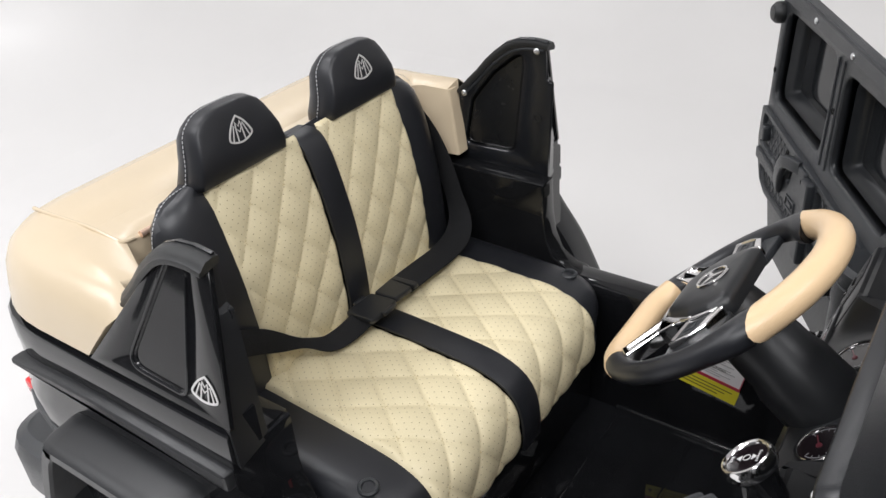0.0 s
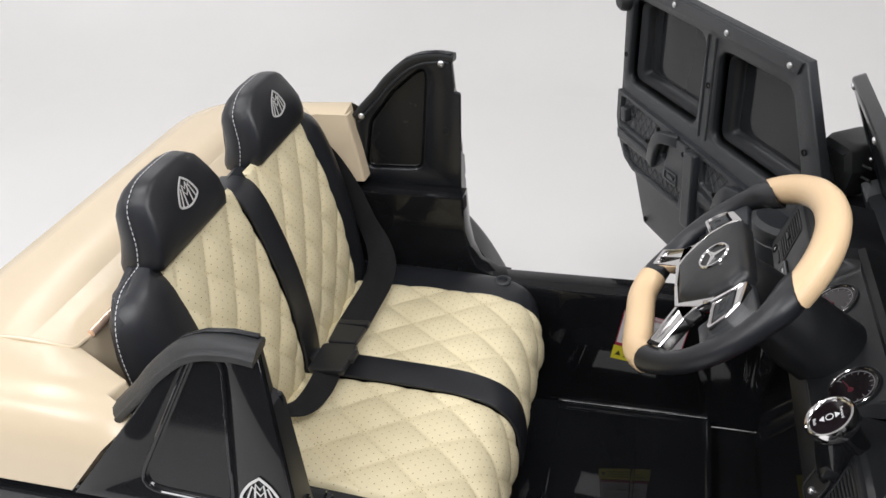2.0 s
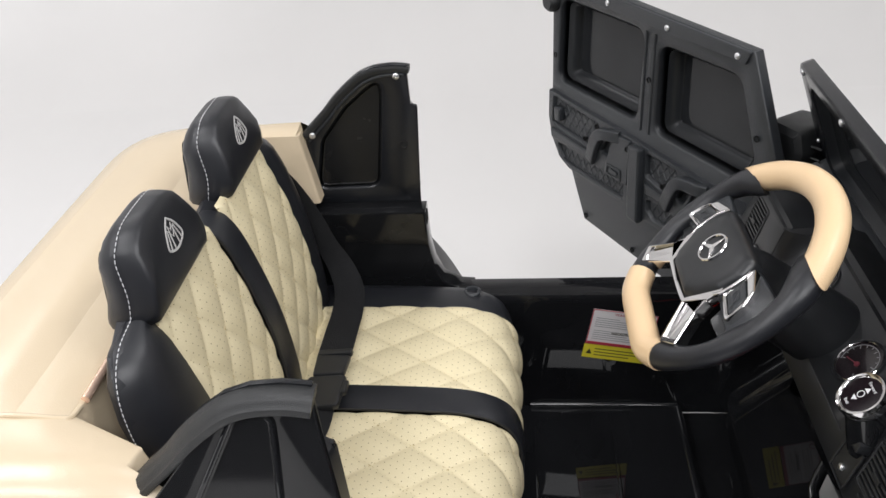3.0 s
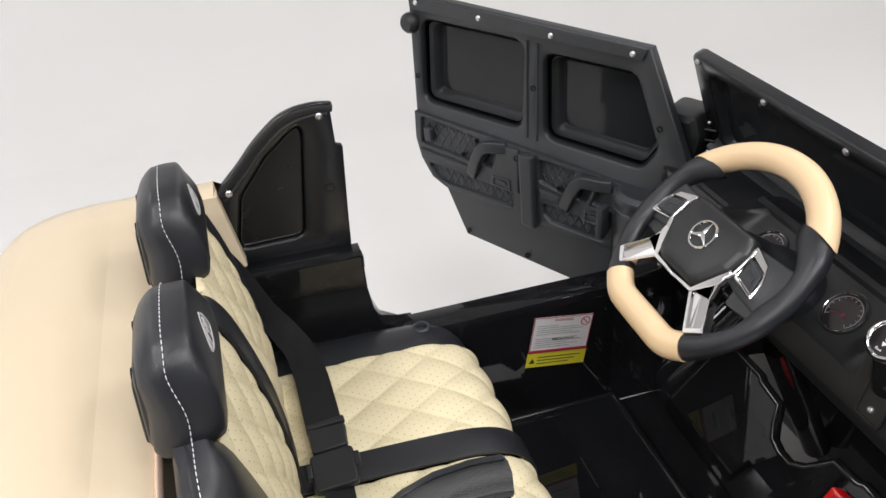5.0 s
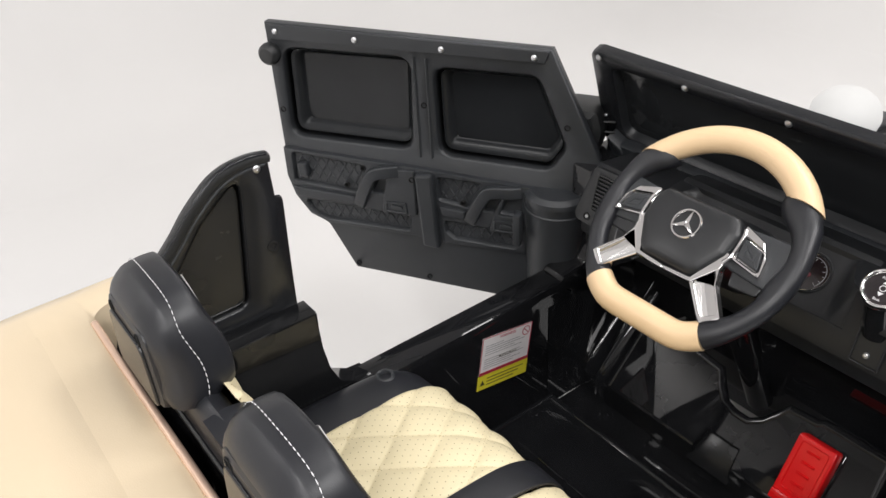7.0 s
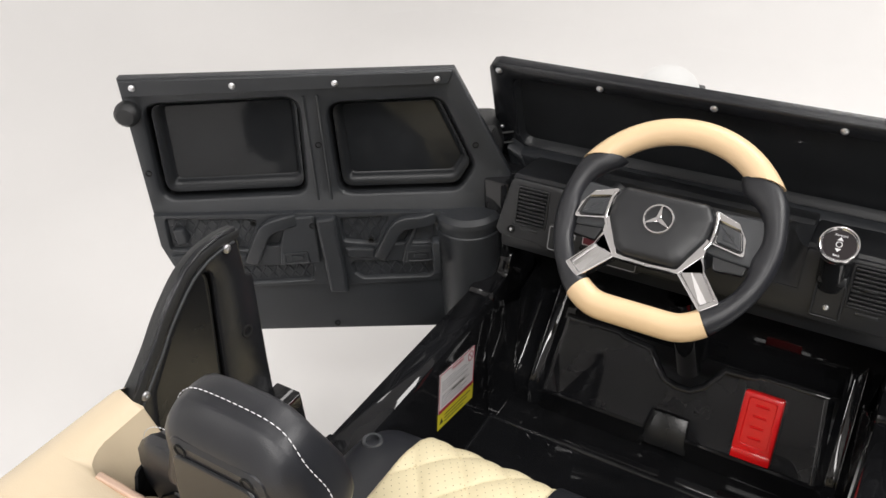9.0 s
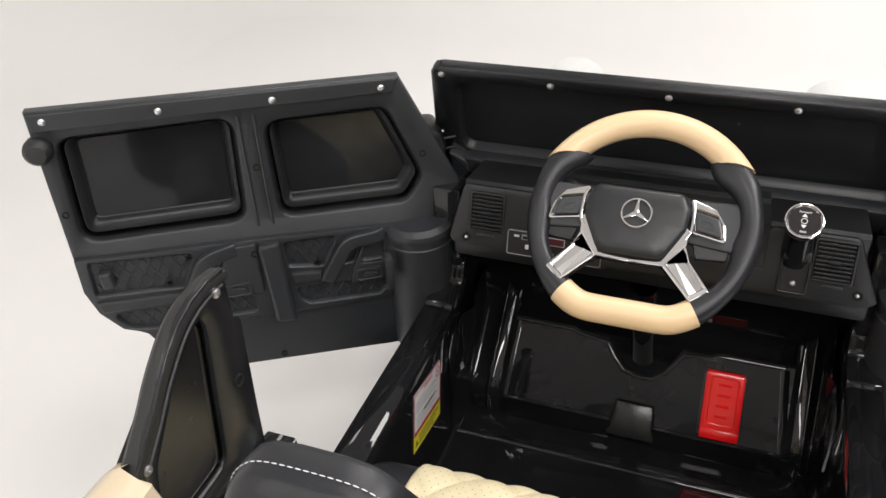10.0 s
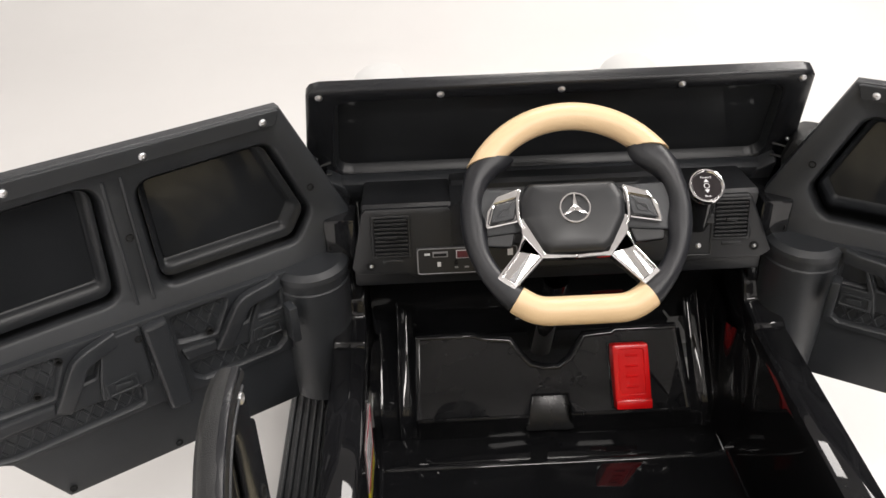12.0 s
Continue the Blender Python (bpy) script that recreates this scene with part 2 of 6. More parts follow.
def sweep(path, section, closed=False, ups=None, caps=True, up=(0, 0, 1)):
    """A section (x across, y up) swept along a path of points; ups gives each point's up direction."""
    bm = bmesh.new()
    n = len(path)
    rings = []
    for i in range(n):
        p = Vector(path[i])
        a = Vector(path[i - 1]) if (i > 0 or closed) else p
        b = Vector(path[(i + 1) % n]) if (i < n - 1 or closed) else p
        t = (b - a).normalized()
        w = Vector(ups[i]) if ups else Vector(up)
        side = t.cross(w).normalized()
        w = side.cross(t).normalized()
        sec = section(i) if callable(section) else section
        rings.append([bm.verts.new(p + side * s[0] + w * s[1]) for s in sec])
    pairs = list(zip(rings, rings[1:])) + ([(rings[-1], rings[0])] if closed else [])
    for a, b in pairs:
        bridge(bm, a, b)
    if caps and not closed:
        bm.faces.new(rings[0])
        bm.faces.new(rings[-1])
    return bm


def circle(r, n=10, rx=None):
    return [((rx or r) * math.cos(2 * math.pi * k / n), r * math.sin(2 * math.pi * k / n)) for k in range(n)]


def ribbon(w, h):
    return rounded([(-w / 2, -h / 2), (w / 2, -h / 2), (w / 2, h / 2), (-w / 2, h / 2)], h * 0.4, 2)


def curve_points(pts, n):
    """A smooth line (Catmull-Rom) through the points, n steps a span."""
    P = [Vector(p) for p in pts]
    P = [2 * P[0] - P[1]] + P + [2 * P[-1] - P[-2]]
    out = []
    for i in range(1, len(P) - 2):
        for k in range(n):
            s = k / n
            out.append(0.5 * ((2 * P[i]) + (P[i + 1] - P[i - 1]) * s + (2 * P[i - 1] - 5 * P[i] + 4 * P[i + 1] - P[i + 2]) * s * s + (3 * P[i] - P[i - 1] - 3 * P[i + 1] + P[i + 2]) * s ** 3))
    out.append(P[-2])
    return out


def merge(*bms):
    out = bmesh.new()
    for b in bms:
        me = bpy.data.meshes.new("tmp")
        b.to_mesh(me)
        out.from_mesh(me)
        b.free()
        bpy.data.meshes.remove(me)
    return out


def frame3(o, x, y):
    """A matrix with its origin at o, its x along x, and y towards y."""
    x = Vector(x).normalized()
    z = x.cross(Vector(y)).normalized()
    y = z.cross(x)
    m = Matrix((x, y, z)).transposed().to_4x4()
    m.translation = o
    return m


MIRROR = Matrix.Diagonal((-1, 1, 1, 1))


def screw(parent, m, r=0.0041, mat=None):
    """A round-headed cross screw on the local xy plane."""
    prof = [(0, 0.0012), (r * 0.22, 0.0012), (r * 0.26, 0.0024), (r * 0.7, 0.0021), (r * 0.95, 0.0012), (r, 0.0), (r, -0.001), (0, -0.001)]
    return part("screw", lathe(prof, 12, m), mat or STEEL, parent, "zinc cross-head screw" if mat is None else "")


def cup(parent, m, r=0.004, name="screw_hole"):
    prof = [(r * 1.45, 0.0), (r * 1.45, 0.0012), (r * 1.2, 0.0014), (r, 0.0008), (r * 0.95, -0.004), (0, -0.004)]
    return part(name, lathe(prof, 14, m), HOLE, parent)


# ---- the studio ----
def studio():
    r = 1.0
    prof = []
    for k in range(17):
        a = math.radians(90 * k / 16)
        prof.append((r * math.sin(a), r - r * math.cos(a)))
    floor_outline = [(-ROOM_X, ROOM_Y0), (ROOM_X, ROOM_Y0), (ROOM_X, ROOM_Y1), (-ROOM_X, ROOM_Y1)]
    base = rounded(floor_outline, 1.3, 10)
    bm = bmesh.new()
    v = loop_verts(bm, base, 0.0)
    bm.faces.new(v)
    under = loop_verts(bm, base, -0.05)
    bridge(bm, v, under)
    bm.faces.new(under)
    tagged(link_mesh("floor", bm, WHITE_FLOOR), "smooth white studio floor sheet", "floor", kind="structure")
    bm = bmesh.new()
    last = None
    rows = [(r - d, z) for d, z in prof] + [(0.0, ROOM_Z)]
    sunk = 0.0003
    for d, z in rows:
        cur = loop_verts(bm, rounded([(x * (1 - d / abs(x)), y * (1 - d / abs(y))) for x, y in floor_outline], max(0.3, 1.3 - d), 10), z - sunk)
        if last:
            bridge(bm, last, cur)
        last = cur
    outer = loop_verts(bm, rounded([(x * 1.03, y * 1.03) for x, y in floor_outline], 1.3, 10), ROOM_Z)
    bridge(bm, last, outer)
    low = loop_verts(bm, rounded([(x * 1.03, y * 1.03) for x, y in floor_outline], 1.3, 10), -0.05)
    bridge(bm, outer, low)
    rest = bm.copy()
    cut = (ROOM_X - 0.9, 0, 0)
    bmesh.ops.bisect_plane(bm, geom=bm.verts[:] + bm.edges[:] + bm.faces[:], plane_co=cut, plane_no=(1, 0, 0), clear_outer=True)
    bmesh.ops.bisect_plane(rest, geom=rest.verts[:] + rest.edges[:] + rest.faces[:], plane_co=cut, plane_no=(1, 0, 0), clear_inner=True)
    tagged(link_mesh("wall_backdrop", bm, WHITE_FLOOR), "white curved studio backdrop wall", "wall", kind="structure")
    # added out of view: a darkened wall that dims reflections on that side
    tagged(link_mesh("wall_rear", rest, DARK_WALL), "unseen side wall, coloured dark to dim the gloss reflections", "wall", kind="structure")
    bm = prism(shrink(base, -0.08), ROOM_Z + 0.002, ROOM_Z + 0.1, 0.01)
    tagged(link_mesh("ceiling", bm, WHITE_WALL), "plain white studio ceiling", "ceiling", kind="structure")


studio()

# ---- the ride-on car ----
car = thing("ride_on_car", "black children's ride-on off-roader with both doors open", "toy car")


def side(m, s):
    """The matrix for the car's left (s = -1) or its mirror for the right (s = 1)."""
    return m if s < 0 else MIRROR @ m


SLOPE = frame3((0, 0.0945, 0.1910), (1, 0, 0), (0, 0.675, 0.738))  # local y up the footrest, z to the driver


def build_tub():
    # floor pan with a lip and ribs
    pan = part("floor_pan", box(-0.2225, 0.2225, -0.30, 0.038, 0.140, 0.172, 0.005), GLOSS, car, "gloss black moulded floor pan")
    for y in (-0.160, -0.057):
        part("rib", box(-0.205, 0.205, y - 0.0025, y + 0.0025, 0.170, 0.1730, 0.0008), GLOSS, pan)
    part("front_lip", sweep([(x, 0.0335, 0.1688) for x in (-0.219, 0.219)], circle(0.0062, 24), up=(0, 0, 1)), GLOSS, pan, smooth=60)
    for s in (-1, 1):
        part("floor_bead", sweep([(s * 0.2195, -0.165, 0.1735), (s * 0.2195, 0.034, 0.1725)], circle(0.0045, 16), up=(0, 0, 1)), GLOSS, pan, smooth=60)
    part("trough", box(-0.2225, 0.2225, 0.036, 0.125, 0.135, 0.157, 0.003), PIANO, pan)
    # sloping footrest with the notch for the steering column, split at its foot by a channel
    h = 0.108
    notch = [(0.053, h - 0.002), (0.046, h - 0.014), (0.034, h - 0.031), (0.018, h - 0.042), (-0.002, h - 0.042), (-0.020, h - 0.037), (-0.034, h - 0.022), (-0.046, h - 0.004)]
    outline = [(-0.173, 0), (-0.0245, 0), (-0.0195, 0.026), (0.0260, 0.026), (0.0290, 0), (0.188, 0), (0.177, h + 0.004), (0.095, h + 0.004), (0.090, h)] + notch + [(-0.085, h), (-0.092, h + 0.004), (-0.171, h + 0.004)]
    m = SLOPE
    slope = part("pedal_slope", plate(outline, back=0.010, bevel=0.003, m=m), SLOPE_BLACK, car, "gloss black sloping footrest with a column notch")
    for x0, x1 in ((-0.173, -0.0245), (0.029, 0.188)):
        part("step", prism(rounded([(0.0935, 0.150), (0.0935, 0.1895), (0.100, 0.196), (0.125, 0.196), (0.125, 0.150)], [0, 0.003, 0.002, 0, 0], 3), x0, x1, 0.003, Matrix(((0, 0, 1, 0), (1, 0, 0, 0), (0, 1, 0, 0), (0, 0, 0, 1)))), PIANO, slope, "gloss black riser below the footrest")
    part("channel", box(-0.030, 0.034, -0.020, 0.034, -0.020, -0.0102, 0.002, m), PILLAR_PANE, slope)
    for x0, x1 in ((-0.1725, -0.1705), (0.1870, 0.1765)):
        part("edge_bead", sweep([m @ Vector((x0 * 0.985, 0.002, -0.0078)), m @ Vector((x1 * 0.985, h - 0.002, -0.0078))], circle(0.0085, 32), up=(0, -0.74, 0.67)), GLOSS, slope, smooth=60)
    rim = [(0.176, h + 0.003), (0.095, h + 0.003), (0.089, h - 0.001)] + [(x, y - 0.001) for x, y in notch] + [(-0.085, h - 0.001), (-0.092, h + 0.003), (-0.170, h + 0.003)]
    part("top_bead", sweep([m @ Vector((x, y - 0.0035, -0.0062)) for x, y in rim], circle(0.0068, 28), up=(0, -0.74, 0.67)), GLOSS, slope, smooth=60)
    # hollow behind the slope and under the dashboard
    part("firewall", box(-0.235, 0.235, 0.235, 0.250, 0.15, 0.50, 0.004), SATIN, car, "dark plastic firewall")
    for s in (-1, 1):
        # side wall with its rounded sill
        poly = [(-0.222, 0.165), (-0.222, 0.345), (-0.2228, 0.352), (-0.2250, 0.3572), (-0.2295, 0.3595), (-0.2570, 0.3605), (-0.2610, 0.3585), (-0.2645, 0.33), (-0.285, 0.24), (-0.296, 0.165)]
        bm = prism(poly, 0, 0.40, 0.002)
        bm.transform(side(Matrix(((1, 0, 0, 0), (0, 0, -1, 0.125), (0, 1, 0, 0), (0, 0, 0, 1))), s))
        part("side_sill", bm, SLOPE_BLACK, car, "gloss black side wall with a rounded sill")
        # ledge along the sill's top, raised towards the hinge
        poly = [(0.048, 0.345), (0.051, 0.358), (0.057, 0.3645), (0.090, 0.3685), (0.0945, 0.3715), (0.098, 0.3780), (0.1015, 0.3860), (0.1055, 0.3925), (0.1105, 0.3970), (0.117, 0.3995), (0.135, 0.40), (0.135, 0.33), (0.048, 0.33)]
        bm = prism(poly, 0.224, 0.262, 0.004)
        bm.transform(side(Matrix(((0, 0, -1, 0), (1, 0, 0, 0), (0, 1, 0, 0), (0, 0, 0, 1))), s))
        part("hinge_post", bm, SLOPE_BLACK, car, "gloss black hinge post")
        # fluted cheek that carries the slope on to the side wall: scoops that narrow to the foot
        edge = 0.1735 if s < 0 else 0.1885
        bm = bmesh.new()
        last = None
        for i in range(19):
            k = i / 18
            z = 0.158 + 0.172 * k
            run = max(0.0, z - 0.191)
            y = 0.0955 + 0.915 * run
            f = min(1.0, run / 0.11)
            w, r = 0.2212, edge + 0.0210 - 0.0015 * f
            pts = [(-w, 0.028), (-w, 0.066), (-w + 0.0005, 0.082 + 0.004 * f), (-w + 0.0085 * f + 0.001, 0.094 + 0.012 * f), (-w + 0.0015, 0.1005 + 0.026 * f),
                   (-w + 0.003 - 0.010 * f, y + 0.004 + 0.012 * f), (-(w + r) / 2 - 0.005 * f, y + 0.002 + 0.026 * f), (-r - 0.0035, y + 0.001 + 0.008 * f), (-r, y - 0.0015), (-r + 0.0045, y + 0.001 + 0.004 * f), (-edge - 0.008, y + 0.002 + 0.011 * f), (-edge - 0.003, y + 0.001 + 0.005 * f), (-edge + 0.001, y)]
            cur = [bm.verts.new((p.x, p.y, z)) for p in curve_points([(a, b, 0) for a, b in pts], 5)]
            if last:
                for u, v, t, q in zip(last, last[1:], cur[1:], cur):
                    bm.faces.new((u, v, t, q))
            last = cur
        bm.transform(Matrix.Identity(4) if s < 0 else MIRROR)
        part("footwell_cheek", bm, GLOSS, car, "gloss black fluted footwell cheek", smooth=70)
        part("hinge_pillar", box(s * 0.245 - 0.018, s * 0.245 + 0.018, 0.104, 0.140, 0.34, 0.500, 0.004), GLOSS, car, "gloss black pillar beside the dashboard")


def build_body():
    # lower rear body, U-shaped round the seat well
    def ring(w, y1, inner, y0=-0.285, yi=-0.487):
        out = rounded([(w, y0), (w, y1), (-w, y1), (-w, y0)], [0, 0.12, 0.12, 0], 8)
        return out + [(-inner, y0), (-inner, yi), (inner, yi), (inner, y0)]
    bm = bmesh.new()
    loops = []
    for z, w, y1 in ((0.13, 0.285, -0.65), (0.20, 0.300, -0.668), (0.36, 0.310, -0.680), (0.41, 0.311, -0.680), (0.425, 0.307, -0.676), (0.475, 0.306, -0.675)):
        loops.append(loop_verts(bm, ring(w, y1, 0.237), z))
    for a, b in zip(loops, loops[1:]):
        bridge(bm, a, b)
    bm.faces.new(loops[0])
    bm.faces.new(loops[-1])
    for v in bm.verts:
        if v.co.x < -0.2 and v.co.y > -0.29:
            v.co.y = -0.303
    body = part("rear_body", bm, GLOSS, car, "gloss black rear body shell", smooth=30)
    bm = bmesh.new()
    loops = []
    for z, w, y1 in ((0.476, 0.3065, -0.6755), (0.501, 0.3058, -0.6748), (0.5045, 0.304, -0.673), (0.5052, 0.2985, -0.6675), (0.5138, 0.2975, -0.6665)):
        loops.append(loop_verts(bm, ring(w, y1, 0.2715, y0=-0.284, yi=-0.52), z))
    for a, b in zip(loops, loops[1:]):
        bridge(bm, a, b)
    bm.faces.new(loops[0])
    bm.faces.new(loops[-1])
    for v in bm.verts:
        if v.co.x < -0.2 and v.co.y > -0.29:
            v.co.y = -0.302
    part("belt_line", bm, GLOSS, body, "gloss black belt line")
    # rubbing strip on each flank
    for s in (-1, 1):
        bm = prism(rounded([(-0.604, 0.463), (-0.53, 0.4685), (-0.468, 0.470), (-0.295 + s * 0.009, 0.4675), (-0.295 + s * 0.009, 0.447), (-0.38, 0.4525), (-0.466, 0.456), (-0.604, 0.454)], 0.004, 3), 0.298, 0.3165, 0.004)
        bm.transform(side(Matrix(((0, 0, -1, 0), (1, 0, 0, 0), (0, 1, 0, 0), (0, 0, 0, 1))), s))
        part("rubbing_strip", bm, DARK_SATIN, body, "satin black rubbing strip")
        # block under the pillar with its swept foot
        poly = [(-0.44, 0.30), (-0.44, 0.4775), (-0.290, 0.4775), (-0.2885, 0.43), (-0.284, 0.40), (-0.274, 0.375), (-0.252, 0.3615), (-0.235, 0.360), (-0.235, 0.30)]
        bm = prism(poly, 0.2345, 0.2645, 0.0025)
        bm.transform(side(Matrix(((0, 0, -1, 0), (1, 0, 0, 0), (0, 1, 0, 0), (0, 0, 0, 1))), s))
        part("pillar_foot", bm, PIANO, body, "gloss black block at the pillar's foot")
        part("striker_slot", box(s * 0.2445 - 0.007, s * 0.2445 + 0.007, -0.2905, -0.2885, 0.4580, 0.4740, 0.0008), SATIN if s > 0 else HOLE, body, "latch slot in the door jamb")
        part("front_flank", box(s * 0.266 - 0.030, s * 0.266 + 0.030, 0.122, 0.30, 0.15, 0.490, 0.006), GLOSS, body, "gloss black flank ahead of the door")
        # tail lamp in its groove
        part("lamp_groove", sweep([(s * 0.286, -0.650, 0.384), (s * 0.300, -0.618, 0.378), (s * 0.3085, -0.575, 0.366), (s * 0.3095, -0.50, 0.355)], circle(0.0055, 8), up=(0, 0, 1)), SATIN, body)
        part("tail_lamp", box(s * 0.285 - 0.008, s * 0.285 + 0.008, -0.655, -0.632, 0.375, 0.395, 0.003), RED, body, "small red tail lamp")
    part("rear_bumper", prism(rounded([(0.325, -0.58), (0.325, -0.72), (-0.325, -0.72), (-0.325, -0.58)], [0.01, 0.06, 0.06, 0.01], 6), 0.22, 0.31, 0.02), SATIN, car, "satin black rear bumper")
    # bonnet, front wings and bumper
    part("bonnet", prism(rounded([(-0.27, 0.20), (0.27, 0.20), (0.27, 0.74), (-0.27, 0.74)], 0.03, 4), 0.20, 0.385, 0.02), GLOSS, car, "gloss black bonnet")
    part("front_bumper", prism(rounded([(-0.32, 0.70), (0.32, 0.70), (0.32, 0.80), (-0.32, 0.80)], 0.03, 4), 0.15, 0.27, 0.02), SATIN, car, "satin black front bumper")
    for s in (-1, 1):
        part("front_wing", box(s * 0.30 - 0.045, s * 0.30 + 0.045, 0.26, 0.70, 0.22, 0.365, 0.02), GLOSS, car, "gloss black front wing")
        lamp = part("indicator_base", box(s * 0.215 - 0.052, s * 0.215 + 0.052, 0.62, 0.74, 0.380, 0.400, 0.004), SATIN, car)
        # dome as wide as the lamp's glow, larger than a lens would be
        bm = bmesh.new()
        bmesh.ops.create_uvsphere(bm, u_segments=20, v_segments=10, radius=1)
        bm.transform(Matrix.Translation((s * 0.215, 0.68, 0.400)) @ Matrix.Diagonal((0.056, 0.058, 0.047, 1)))
        part("indicator_glow_dome", bm, LAMP_GLOW, lamp, "white dome standing for the lit indicator's glow")


def build_fender(s, y, drop=0.0):
    """A flared wheel arch with the wheel under it."""
    path = [(0.0385, -0.172, 0.27), (0.0385, -0.140, 0.345), (0.0385, -0.118, 0.392), (0.0385, -0.104, 0.411), (0.0385, -0.085, 0.420), (0.0385, 0.070, 0.420), (0.0385, 0.090, 0.411), (0.0385, 0.106, 0.390), (0.0385, 0.138, 0.345), (0.0385, 0.176, 0.27)]
    pts = curve_points(path, 4)
    flare = [(-0.029, -0.006), (-0.029, 0.004), (0.012, 0.001), (0.022, -0.002), (0.0275, -0.007), (0.0275, -0.017), (0.0235, -0.018), (0.022, -0.009)]
    ups = []
    for i in range(len(pts)):
        d = (pts[min(i + 1, len(pts) - 1)] - pts[max(i - 1, 0)]).normalized()
        ups.append(Vector((0, -d.z, d.y)))
    bm = sweep(pts, flare, ups=ups)
    m = Matrix.Translation((s * 0.288, y, -drop)) @ Matrix.Diagonal((s, 1, 1, 1))
    bm.transform(m)
    arch = part("wheel_arch", bm, DARK_SATIN, car, "satin black flared wheel arch", smooth=40)
    hollow = [(p.y * 0.985, p.z - 0.006) for p in pts]
    bm = prism(hollow, 0.0, 0.022, 0)
    bm.transform(m @ Matrix(((0, 0, 1, -0.008), (1, 0, 0, 0), (0, 1, 0, 0), (0, 0, 0, 1))))
    part("arch_liner", bm, DARK_SATIN, arch, "dull black wheel arch liner")
    wheel = part("wheel", lathe([(0.055, -0.04), (0.118, -0.04), (0.128, -0.028), (0.130, 0), (0.128, 0.028), (0.118, 0.04), (0.055, 0.04)], 40, Matrix.Translation((s * 0.315, y, 0.13)) @ pose(0, 0, 0, 0, 90, 0)), TYRE, car, "black plastic wheel")
    part("rim", lathe([(0.0, 0.034), (0.02, 0.036), (0.024, 0.028), (0.05, 0.026), (0.058, 0.036), (0.066, 0.0385), (0.066, 0.02), (0, 0.018)], 24, Matrix.Translation((s * 0.315, y, 0.13)) @ pose(0, 0, 0, 0, 90 * s, 0)), CHROME, wheel, "silver wheel rim")


ARC = [(-0.299, 0.655), (-0.318, 0.657), (-0.338, 0.655), (-0.356, 0.648), (-0.373, 0.635), (-0.388, 0.621), (-0.401, 0.606), (-0.415, 0.592), (-0.430, 0.576)]


def skin_x(z):
    """How far out the quarter panel's outer skin stands at a height."""
    return 0.3045 - (z - 0.513) * 0.034 / 0.137


